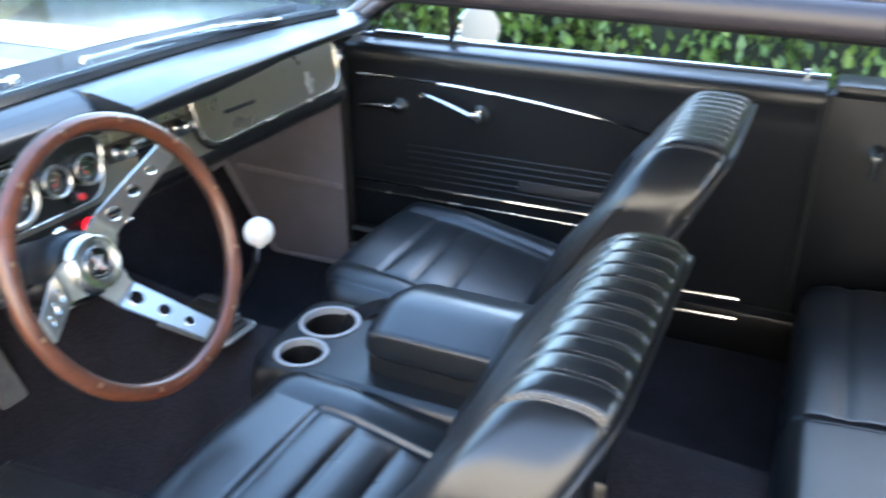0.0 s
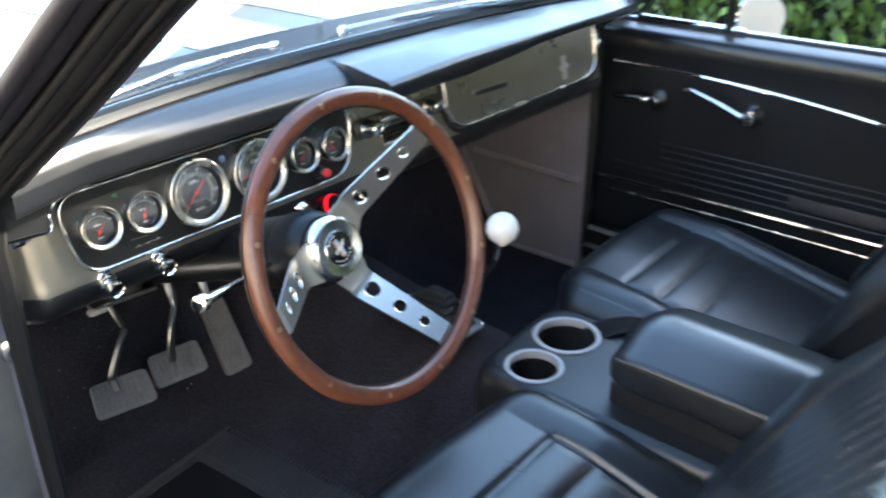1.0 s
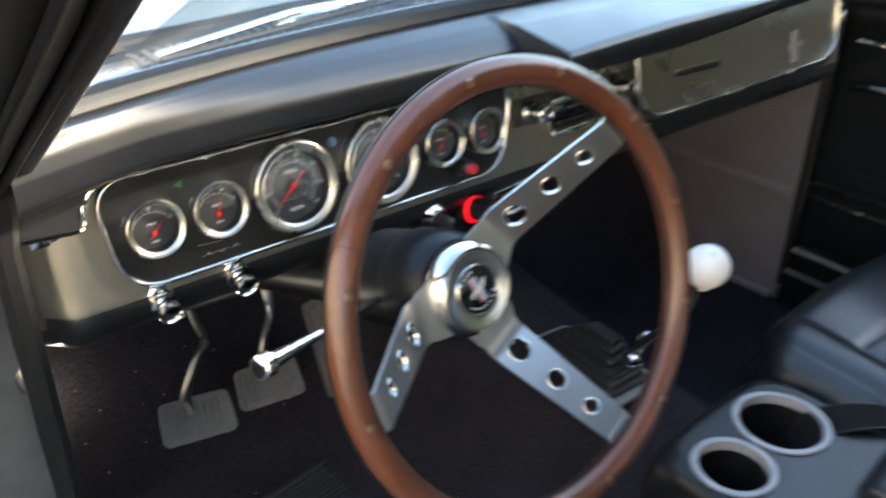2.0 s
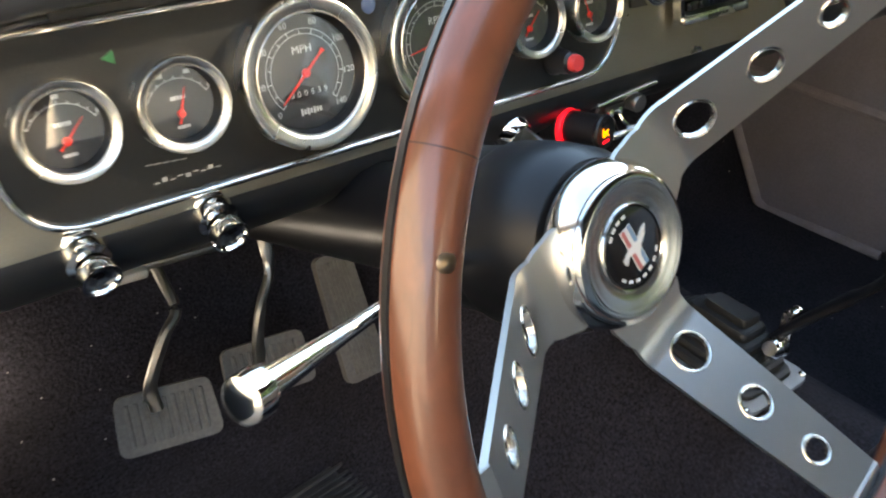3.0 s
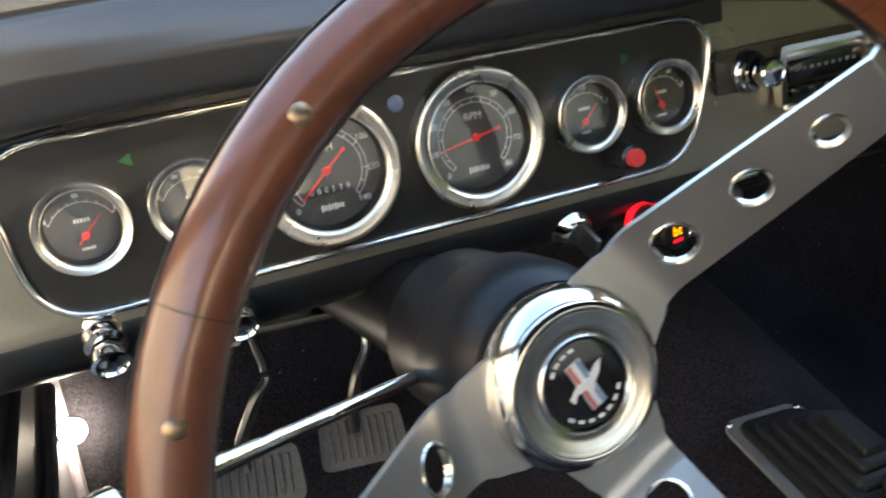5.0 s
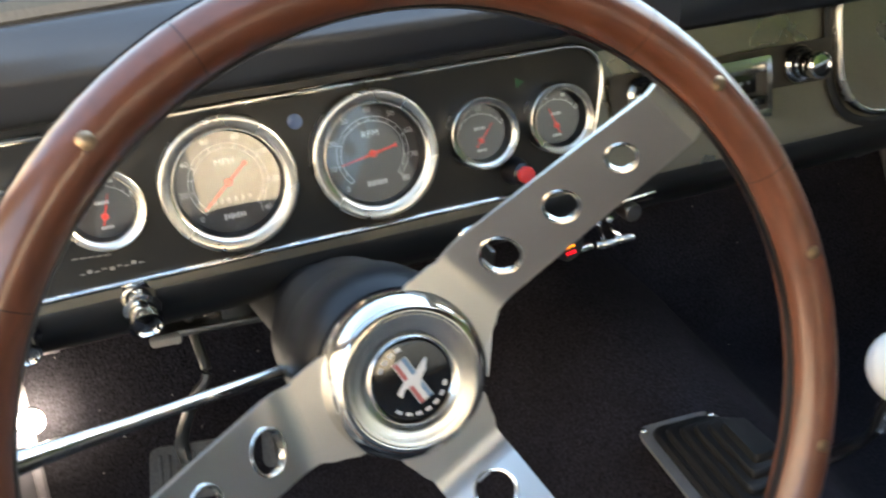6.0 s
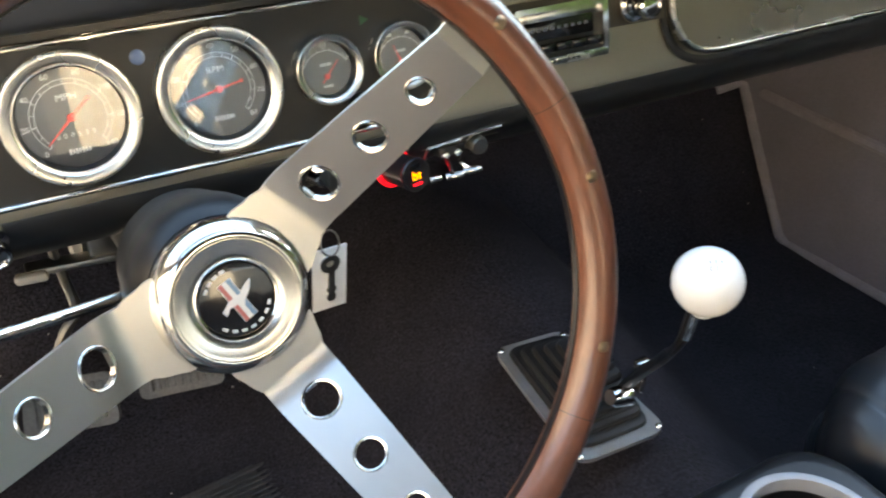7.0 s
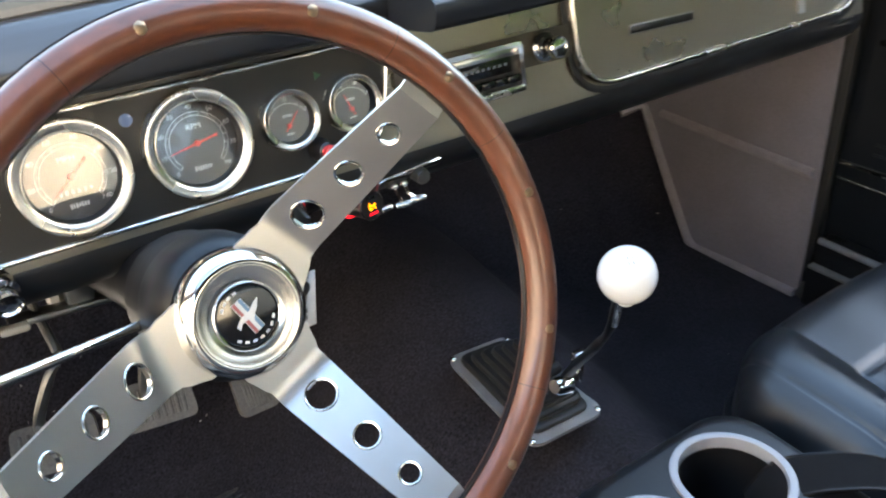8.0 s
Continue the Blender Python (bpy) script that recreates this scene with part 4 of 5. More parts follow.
def build_shifter():
    out = round_loop([(-0.035, 0.098, 0.018), (-0.055, -0.074, 0.018), (0.042, -0.080, 0.018), (0.047, 0.088, 0.018)], 6)
    inn = round_loop([(-0.026, 0.085, 0.014), (-0.043, -0.062, 0.014), (0.031, -0.067, 0.014), (0.037, 0.077, 0.014)], 6)
    part("boot_plate", plate(out, 0.004, [inn], m=Matrix.Translation((0, 0, 0.004))), PLATEMETAL, shifter, "brushed metal boot ring", sharp=30)
    for x, y in ((-0.029, 0.091), (0.041, 0.081), (-0.048, -0.067), (0.036, -0.073)):
        part("screw", lathe([(0, 0.0022), (0.002, 0.002), (0.0034, 0.0008), (0.0036, 0)], 12), CHROME, shifter, m=Matrix.Translation((x, y, 0.004)))
    rows = []
    for k in range(6):
        g = 1 - 0.135 * k
        z = 0.003 + 0.0092 * k
        for dz, f in ((0, 1.0), (0.0030, 1.03), (0.0062, 1.01), (0.0082, 0.95), (0.0078, 0.90)):
            rows.append([(x * g * f + 0.010 * (1 - g), y * g * f - 0.012 * (1 - g), z + dz) for x, y in inn])
    b = grid_mesh(rows, closed_v=True, caps=True)
    part("boot", b, RUBBER, shifter, "ribbed black rubber boot", sharp=35)
    inv = shifter.matrix_world.inverted()
    ball = inv @ Vector((-0.045, -0.020, 0.668))
    lever = smooth_path([(0.012, -0.035, 0.02), (0.011, -0.062, 0.065), (0.000, -0.100, 0.118), (-0.013, -0.128, 0.160), ball - Vector((0.003, -0.004, 0.020))], 6)
    part("lever", tube(lever, [0.0085] * 14 + [0.0065] * (len(lever) - 14), 12, flat=0.55, up=(0, -1, 0.4)), TRIMBLK, shifter, "black flat shift lever")
    part("lever_neck", tube([lever[-6], lever[-4], lever[-1]], 0.0055, 12), CHROME, shifter, "chrome lever neck")
    knob = part("knob", lathe([(0.0248 * math.sin(radians(a)), 0.0248 * math.cos(radians(a))) for a in range(0, 176, 5)] + [(0.0075, -0.0244), (0.007, -0.027)], 40), WHITE, shifter, "glossy white ball knob", m=Matrix.Translation(ball))
    # worn shift pattern engraved on the crown
    crown = Vector((-0.25, -0.42, 0.87)).to_track_quat("Z", "Y").to_matrix().to_4x4()
    for k in range(5):
        across, along = (k % 3 - 1) * 0.16, (k // 3) * 0.20 - 0.10
        m = crown @ Matrix.Rotation(across, 4, "Y") @ Matrix.Rotation(along, 4, "X") @ Matrix.Translation((0, 0, 0.0248))
        part("shift_mark", box(0.0007, 0.0034, 0.0003), TRIMBLK, knob, smooth=False, m=m)
    part("lockout", merge(box(0.008, 0.014, 0.030, (0.025, -0.052, 0.052), 0.003), box(0.014, 0.008, 0.008, (0.022, -0.056, 0.072), 0.002)), CHROME, shifter, "chrome lockout clip")
    part("pivot_bolt", lathe([(0, 0.009), (0.007, 0.009), (0.0095, 0.006), (0.0095, -0.012)], 16), CHROME, shifter, m=Matrix.Translation((-0.003, -0.057, 0.045)) @ Matrix.Rotation(radians(-70), 4, "Y"))


build_shifter()

# ---- pedals ----
def pedal(label, cx, cy, cz, w, h, arm, tilt=-35, roll=0, ribs=9, vertical=True):
    p = thing("pedal", label, "pedal", pose(cx, cy, cz, tilt, 0, roll), "foot pedals")
    out = round_loop([(-w / 2, h / 2, 0.010), (-w / 2 - 0.004, -h / 2, 0.010), (w / 2 + 0.004, -h / 2, 0.010), (w / 2, h / 2, 0.010)], 4)
    m = Matrix(((1, 0, 0, 0), (0, 0, -1, 0), (0, 1, 0, 0), (0, 0, 0, 1)))
    part("pad", plate(out, 0.012, m=m), PEDALRUB, p, "worn ribbed rubber pad", sharp=30)
    for k in range(ribs):
        x = -w / 2 + 0.010 + (w - 0.020) * k / (ribs - 1)
        part("rib", box(0.0042, 0.003, h - 0.016, (x, -0.0012, 0), 0.001, 1), PEDALRUB, p, smooth=False)
    inv = p.matrix_world.inverted()
    if arm:
        part("arm", tube([inv @ Vector(q) for q in smooth_path(arm, 5)], 0.0068, 8, flat=0.7), STEEL, p, "bare steel pedal arm")
    return p


pedal("worn rubber clutch pedal on a bent steel arm", -0.478, 0.388, 0.418, 0.086, 0.055, [(-0.484, 0.395, 0.425), (-0.484, 0.400, 0.450), (-0.461, 0.405, 0.494), (-0.446, 0.410, 0.512), (-0.448, 0.430, 0.538), (-0.455, 0.47, 0.60), (-0.455, 0.50, 0.70)], roll=-13)
pedal("worn rubber brake pedal on a steel arm", -0.364, 0.412, 0.404, 0.084, 0.056, [(-0.370, 0.418, 0.41), (-0.368, 0.420, 0.435), (-0.357, 0.427, 0.471), (-0.338, 0.440, 0.502), (-0.338, 0.46, 0.56), (-0.345, 0.50, 0.70)], roll=-9)
pedal("long ribbed rubber accelerator pedal", -0.238, 0.455, 0.385, 0.046, 0.150, [(-0.238, 0.47, 0.40), (-0.238, 0.52, 0.50), (-0.240, 0.56, 0.60)], tilt=-28, ribs=7)

# ---- passenger door ----
ARMGREY = mat("dark_grey_plastic", (0.040, 0.040, 0.044), 0.5, stain=0.1, stain_size=20)
door = thing("door_1", "black vinyl trimmed passenger door with bright mouldings", "car door", kind="structure")


def build_door():
    xd = 0.700
    ys = [0.245 - 1.075 * k / 40 for k in range(41)]

    def prof(y):
        return [(xd + 0.02, 0.22), (xd + 0.001, 0.235), (xd, 0.455), (xd, 0.70), (xd - 0.004, 0.735), (xd - 0.002, 0.755), (xd - 0.012, 0.785), (xd - 0.010, 0.803), (xd + 0.004, 0.812), (xd + 0.05, 0.818), (xd + 0.10, 0.812), (xd + 0.14, 0.78), (xd + 0.15, 0.5), (xd + 0.14, 0.22)]
    part("door_shell", grid_mesh([[(x, y, z) for x, z in prof(y)] for y in ys], closed_v=True, caps=True), DOORMAT, door, "black door panel", sharp=45)

    part("sill_cap", grid_mesh([[(x, y, z) for x, z in ((xd - 0.0135, 0.778), (xd - 0.0150, 0.788), (xd - 0.0125, 0.804), (xd - 0.006, 0.812), (xd + 0.006, 0.8165), (xd + 0.045, 0.8215), (xd + 0.045, 0.80), (xd, 0.775))] for y in ys], closed_v=True, caps=True), BLACKPAINT, door, "glossy black painted window sill", sharp=50)

    def droop(y):
        return 0.741 - 0.070 * max(0, (0.20 - y) / 0.76) ** 2.2
    part("upper_moulding", tube([(xd - 0.003, y, droop(y)) for y in ys[1:-6]], 0.0042, 8), CHROME, door, "bright upper moulding")
    part("lower_moulding", tube([(xd - 0.001, y, 0.4655 + 0.006 * (0.2 - y)) for y in ys[:-9]], 0.0042, 8), CHROME, door, "bright lower moulding")
    part("kick_moulding", tube([(xd - 0.001, y, 0.438) for y in ys[:-9]], 0.0022, 8), SATIN, door, "thin bright moulding")
    for k in range(6):
        z = 0.492 + 0.0165 * k
        part("embossed_rib", tube([(xd - 0.0002, y, z) for y in ys[6 if k > 1 else 2:-10]], 0.0024, 6), DOORMAT, door, "raised vinyl rib")
    part("pull_plate", box(0.008, 0.30, 0.028, (xd - 0.004, -0.36, 0.515), 0.003), ARMGREY, door, "plain grey armrest base plate")
    # inside latch handle
    hd = part("latch_handle", tube(smooth_path([(xd - 0.020, 0.108, 0.672), (xd - 0.026, 0.14, 0.674), (xd - 0.022, 0.19, 0.668), (xd - 0.016, 0.205, 0.666)], 5), [0.008] * 6 + [0.0065] * 10, 10), CHROME, door, "chrome latch handle")
    part("escutcheon", lathe([(0, 0.03), (0.011, 0.03), (0.015, 0.024), (0.017, 0.010), (0.021, 0.004), (0.022, 0)], 24), CHROME, hd, m=Matrix.Translation((xd, 0.105, 0.671)) @ Matrix.Rotation(radians(-90), 4, "Y"))
    # window crank
    cr = part("window_crank", tube([(xd - 0.028, -0.105, 0.676), (xd - 0.030, -0.03, 0.702), (xd - 0.030, 0.020, 0.716)], [0.009, 0.007, 0.0055], 10, flat=0.7), CHROME, door, "chrome window crank")
    part("crank_boss", lathe([(0, 0.038), (0.012, 0.037), (0.016, 0.030), (0.018, 0.012), (0.023, 0.005), (0.024, 0)], 24), CHROME, cr, m=Matrix.Translation((xd, -0.107, 0.675)) @ Matrix.Rotation(radians(-90), 4, "Y"))
    part("crank_knob", lathe([(0, 0.022), (0.006, 0.021), (0.008, 0.015), (0.006, 0.004), (0.005, 0)], 16), CHROME, cr, m=Matrix.Translation((xd - 0.030, 0.022, 0.716)) @ Matrix.Rotation(radians(-90), 4, "Y"))
    # window channel and vent frame
    part("window_seal", tube([(xd + 0.052, y, 0.822) for y in ys], 0.006, 8), RUBBER, door, "black window seal")
    part("belt_trim", tube([(xd + 0.064, y, 0.824) for y in ys], 0.005, 8), CHROME, door, "bright belt trim")
    vf = [(xd + 0.055, -0.010, 0.82), (xd + 0.04, -0.015, 0.98), (xd + 0.01, -0.020, 1.14)]
    part("vent_post", tube(vf, 0.010, 8), TRIMBLK, door, "black vent window post")
    part("vent_frame", tube([(xd + 0.055, -0.045, 0.83), (xd + 0.055, 0.20, 0.832), (xd + 0.045, 0.17, 0.88), (xd + 0.03, -0.03, 1.03)], 0.006, 8), CHROME, door, "chrome vent window frame")
    part("rear_seal", tube([(xd - 0.004, -0.832, 0.23), (xd - 0.004, -0.832, 0.5), (xd - 0.006, -0.832, 0.805)], 0.009, 8), RUBBER, door, "black rubber door seal")
    return xd


XD = build_door()

# ---- driver's door, out of view, set half open to darken dash and footwell ----
open_door = thing("door_2", "driver's door out of view, set half open to block light, black vinyl inside", "car door", pose(-0.765, 0.300, 0, 0, 0, -44), kind="structure")
rows = [[(x, -0.01 - 1.07 * k / 12, z) for x, z in ((0.0, 0.24), (0.0, 0.70), (-0.006, 0.80), (-0.02, 0.818), (-0.10, 0.815), (-0.14, 0.78), (-0.15, 0.5), (-0.13, 0.24))] for k in range(13)]
part("door_shell", grid_mesh(rows, closed_v=True, caps=True), DOORMAT, open_door, "black vinyl door panel", sharp=45)

# ---- door mirror ----
mirror = thing("door_mirror", "round chrome door mirror on the passenger door", "mirror", pose(0.865, -0.035, 0.838, -9, 0, -48))
part("housing", lathe([(0.052, 0.0), (0.056, 0.004), (0.055, 0.015), (0.045, 0.040), (0.02, 0.055), (0, 0.057)], 36, Matrix.Rotation(radians(-90), 4, "X")), CHROME, mirror, "chrome mirror housing")
part("mirror_glass", lathe([(0.0, 0.002), (0.051, 0.002), (0.052, 0.0)], 36, Matrix.Rotation(radians(-90), 4, "X")), mat("mirror_silver", (0.85, 0.87, 0.88), 0.02, metal=1.0), mirror, "silver mirror glass")
part("stem", tube([(-0.045, 0.03, -0.02), (-0.06, 0.035, -0.035)], 0.010, 10), CHROME, mirror)

# ---- gauges ----
def text_part(name, body, size, material, parent, m, label=""):
    """Raised lettering with the built-in font, turned into a mesh."""
    cu = bpy.data.curves.new(name, "FONT")
    cu.body, cu.size, cu.align_x, cu.align_y, cu.extrude, cu.resolution_u = body, size, "CENTER", "CENTER", 0.00005, 2
    tmp = new("tmp_text", cu)
    me = bpy.data.meshes.new_from_object(tmp.evaluated_get(bpy.context.evaluated_depsgraph_get()))
    bpy.data.objects.remove(tmp)
    bpy.data.curves.remove(cu)
    me.materials.clear()
    me.materials.append(material)
    ob = new(name, me)
    ob.parent, ob.matrix_local = parent, m
    if label:
        tagged(ob, label)
    return ob


def bar(w, h, parent, x, y, z, material, name="bar", turn=0.0):
    return part(name, box(w, h, 0.0002), material, parent, smooth=False, m=Matrix.Translation((x, y, z)) @ Matrix.Rotation(radians(turn), 4, "Z"))


def needle(r, parent, px, py, z, ang, k=1.0, tail=0.30):
    out = [(-tail * r, -0.045 * r), (-tail * r, 0.045 * r), (-0.8 * tail * r, 0.020 * r), (0, 0.030 * r), (0.78 * r, 0.010 * r), (0.78 * r, -0.010 * r), (0, -0.030 * r), (-0.8 * tail * r, -0.020 * r)]
    b = plate(out, 0.0006)
    merge(b, lathe([(0, 0.0012), (0.085 * r * k, 0.001), (0.10 * r * k, 0), (0.10 * r * k, -0.001)], 16))
    return part("needle", b, RED, parent, "red pointer needle", m=Matrix.Translation((px, py, z)) @ Matrix.Rotation(radians(ang), 4, "Z"), sharp=30)


BEZEL = mat("satin_bezel", (0.84, 0.80, 0.72), 0.27, metal=1.0, rough_var=0.05)


def gauge_body(R, x, label, dial_mat):
    g = thing("gauge", label, "gauge", on_panel(x, 0.781, 0.003), "dashboard gauges")
    ri = R * 0.765
    part("bezel", lathe([(R, 0.0), (R, 0.0094), (R * 0.993, 0.0114), (R * 0.978, 0.0124), (R * 0.962, 0.0127), (R * 0.92, 0.0124), (R * 0.865, 0.0118), (R * 0.818, 0.0111), (R * 0.808, 0.0106), (R * 0.800, 0.0109), (R * 0.788, 0.0108), (R * 0.782, 0.0098)], 64), BEZEL, g, "polished bezel ring")
    part("cup", lathe([(R * 0.784, 0.0102), (ri * 0.995, 0.0060), (ri * 0.985, 0.0005), (ri * 0.93, 0.0004)], 48), TRIMBLK, g, "black inner ring")
    d = part("dial", lathe([(0, 0.0), (ri * 0.97, 0.0)], 48), dial_mat, g, "grey-black dial face", m=Matrix.Translation((0, 0, 0.0006)))
    gl = part("gauge_glass", lathe([(0, 0.0044), (ri * 0.5, 0.00435), (ri * 0.985, 0.0042)], 40), LENS, g, "clear flat glass", m=Matrix.Rotation(radians(-3.6), 4, "X"))
    gl.visible_shadow = False
    return g, d, ri


def big_gauge(x, label, top, step, word, ang, odo):
    R = 0.0448
    g, d, ri = gauge_body(R, x, label, DIAL)
    n = top // step
    b = bmesh.new()
    for k in range(n * 2 + 1):
        a = radians(225 - 270 * k / (n * 2))
        l = 0.10 if k % 2 == 0 else 0.06
        m = Matrix.Rotation(a, 4, "Z") @ Matrix.Translation((ri * (0.66 + l / 2), 0, 0.0003)) @ Matrix.Diagonal((ri * l, 0.0005, 0.0002, 1))
        bmesh.ops.create_cube(b, size=1, matrix=m)
    tagged(part("tick", b, INK, d, "fine white scale marks", smooth=False), kind="stuff")
    for rr in (0.66, 0.75):
        arc = [(ri * rr * math.cos(radians(225 - 270 * k / 48)), ri * rr * math.sin(radians(225 - 270 * k / 48)), 0.0002) for k in range(49)]
        part("scale_arc", tube(arc, 0.00022, 4), INK, d)
    for k in range(n + 1):
        a = radians(225 - 270 * k / n)
        text_part("numeral", str(k * step), 0.0056, INK, d, Matrix.Translation((ri * 0.87 * math.cos(a), ri * 0.88 * math.sin(a), 0.0002)))
    text_part("lettering", word, 0.0068, INK, d, Matrix.Translation((0, ri * 0.40, 0.0002)))
    for k in range(7):
        bar(0.0014, 0.0030 + 0.0012 * (k in (0, 2, 4)), d, (k - 3) * 0.0021, -ri * (0.66 if odo else 0.60), 0.0002, INK)
    if odo:
        part("odometer", box(0.0285, 0.0056, 0.0004, (0.0005, 0, 0)), TRIMBLK, d, "black odometer window", smooth=False, m=Matrix.Translation((0, -ri * 0.34, 0.0002)))
        for k in range(6):
            text_part("numeral", "000539"[k], 0.0052, INK, d, Matrix.Translation((-0.0112 + 0.0046 * k, -ri * 0.34, 0.0006)))
        part("trip_hole", lathe([(0, 0.0002), (0.0016, 0.0002), (0.0016, 0)], 14), TRIMBLK, d, m=Matrix.Translation((-ri * 0.34, -0.001, 0.0002)))
    needle(ri * 0.90, g, 0, 0, 0.0020, ang, 0.9, 0.58)


def small_gauge(x, label, ang, marks):
    R = 0.0263
    g, d, ri = gauge_body(R, x, label, DIAL)
    py = -ri * 0.30
    rr = ri * 0.95
    arc = [(rr * math.cos(radians(150 - 120 * k / 24)), py + rr * math.sin(radians(150 - 120 * k / 24)), 0.0002) for k in range(25)]
    part("scale_arc", tube(arc, 0.00022, 4), INK, d)
    b = bmesh.new()
    for k in range(9):
        a = radians(150 - 15 * k)
        m = Matrix.Translation((0, py, 0)) @ Matrix.Rotation(a, 4, "Z") @ Matrix.Translation((rr * 1.04, 0, 0.0003)) @ Matrix.Diagonal((rr * (0.12 if k % 4 == 0 else 0.07), 0.0005, 0.0002, 1))
        bmesh.ops.create_cube(b, size=1, matrix=m)
    tagged(part("tick", b, INK, d, "fine white scale marks", smooth=False), kind="stuff")
    for k, mk in enumerate(marks):
        a = radians(148 - 116 * k / max(1, len(marks) - 1))
        m = Matrix.Translation((rr * 1.20 * math.cos(a), py + rr * 1.20 * math.sin(a), 0.0002))
        if mk:
            text_part("numeral", mk, 0.0044, INK, d, m)
        else:
            part("bar", box(0.0034, 0.0022, 0.0002), INK, d, smooth=False, m=m)
    for k in range(5):
        bar(0.0012, 0.0022, d, (k - 2) * 0.0018, ri * 0.14, 0.0002, INK)
        bar(0.0010, 0.0017, d, (k - 2) * 0.0015, -ri * 0.66, 0.0002, INK)
    needle(ri * 0.95, g, 0, py, 0.0018, ang, 1.2)


small_gauge(-0.5451, "small round dash gauge with red needle, at the panel's outer end", 46, ["", "", ""])
small_gauge(-0.4842, "small round dash gauge with red needle standing nearly upright", 72, ["", "", "", ""])
big_gauge(-0.4055, "large round speedometer with satin bezel and red needle", 140, 20, "MPH", 221, True)
big_gauge(-0.3057, "large round tachometer with satin bezel and red needle", 80, 10, "RPM", 191, False)
small_gauge(-0.2246, "small round fuel gauge with red needle", 48, ["", "1/2", ""])
small_gauge(-0.1631, "small round dash gauge with red needle leaning back", 112, ["", "", "", ""])

# ---- lamps and controls on the dash ----
GREEN = mat("green_lens", (0.01, 0.08, 0.03), 0.3)
BLUE = mat("blue_lens", (0.07, 0.11, 0.20), 0.25)
REDLIT = glow("red_lit_ring", (0.9, 0.008, 0.02), 0.15)
ORANGE = glow("orange_digits", (1.0, 0.25, 0.01), 0.4)
REDCAP = mat("red_plastic", (0.70, 0.05, 0.05), 0.35)


def indicator(x, z, turn):
    t = thing("indicator_lamp", "small green arrow indicator lamp in the panel", "lamp", on_panel(x, z, 0.0035))
    part("lens", plate([(0.0045 * math.cos(radians(a + turn)), 0.0042 * math.sin(radians(a + turn))) for a in (90, 210, 330)], 0.001), GREEN, t, smooth=False)


indicator(-0.514, 0.8105, 90)
indicator(-0.190, 0.8105, -90)
beam = thing("indicator_lamp", "round pale blue indicator lamp between the gauges", "lamp", on_panel(-0.355, 0.8115, 0.003))
part("lens", lathe([(0, 0.0012), (0.004, 0.001), (0.0052, 0.0)], 24), BLUE, beam)
WORNINK = mat("worn_silver_ink", (0.26, 0.25, 0.23), 0.5)
scuff = thing("panel_lettering", "worn silver lettering rubbed off the instrument panel", "lettering", on_panel(-0.488, 0.745, 0.0031))
for k in range(9):
    bar(0.003, 0.0007 + 0.0016 * (k % 3 == 1), scuff, -0.018 + 0.0045 * k, -0.0035 + 0.001 * (k % 2), 0.0001, WORNINK)
for k in range(5):
    bar(0.004, 0.0007, scuff, -0.020 + 0.0048 * k, 0.0075 - 0.0004 * k, 0.0001, WORNINK)


def pull_knob(x, label, z=0.712, y=0.214):
    """Chrome pull knob on a stepped collar, pointing back and a little down."""
    end = Vector((x + 0.001, y - 0.026, z - 0.006))
    base = Vector((x - 0.001, y + 0.004, z + 0.004))
    q = (end - base).normalized().to_track_quat("Z", "Y").to_matrix().to_4x4()
    t = thing("pull_knob", label, "knob", Matrix.Translation(base) @ q, "dash knobs")
    L = (end - base).length
    part("collar", lathe([(0.0150, 0.0), (0.0150, 0.004), (0.0125, 0.008), (0.0135, 0.011), (0.0125, 0.016), (0.0085, 0.018)], 28), CHROME, t, "stepped chrome collar")
    part("knob", lathe([(0.0070, 0.016), (0.0064, 0.0175), (0.0072, L - 0.0115), (0.0105, L - 0.009), (0.0116, L - 0.005), (0.0112, L), (0.0092, L + 0.0005), (0.0082, L - 0.0015), (0.004, L - 0.001), (0, L + 0.0005)], 28), CHROME, t, "chrome knob with a dished end")


pull_knob(-0.551, "chrome headlamp pull knob under the instrument panel")
pull_knob(-0.4765, "chrome wiper knob under the instrument panel")
ign = thing("ignition_lock", "chrome ignition lock in the lower dash", "lock", Matrix.Translation((-0.2365, 0.218, 0.702)) @ Vector((0.1, -1, -0.25)).to_track_quat("Z", "Y").to_matrix().to_4x4())
part("collar", lathe([(0.0165, 0.0), (0.0165, 0.004), (0.0135, 0.009), (0.0120, 0.014), (0.0100, 0.016), (0.0, 0.0155)], 28), CHROME, ign)
part("key_bow", box(0.004, 0.020, 0.022, (0, 0, 0.026), 0.0015), STEEL, ign, "worn key in the lock")

# key tag hanging on a ring
tag = thing("key_tag", "white key tag with a spare key hanging from the ignition", "key tag", pose(-0.2495, 0.188, 0.616, 6, 3, 6))
part("card", box(0.031, 0.0016, 0.062, (0, 0, 0), 0.0006), WHITE, tag, "white plastic tag")
kb = lathe([(0.0035, -0.0006), (0.0085, -0.0006), (0.0088, 0), (0.0085, 0.0006), (0.0035, 0.0006)], 20)
bmesh.ops.transform(kb, matrix=Matrix.Translation((0, -0.002, 0.016)) @ Matrix.Rotation(radians(90), 4, "X"), verts=kb.verts)
for sx, sy, at in ((0.0052, 0.030, -0.007), (0.008, 0.004, -0.010), (0.0075, 0.004, -0.018)):
    box(sx, 0.0012, sy, (0.001, -0.002, at), 0.0, bm=kb)
part("spare_key", kb, STEEL, tag, "cut steel key")
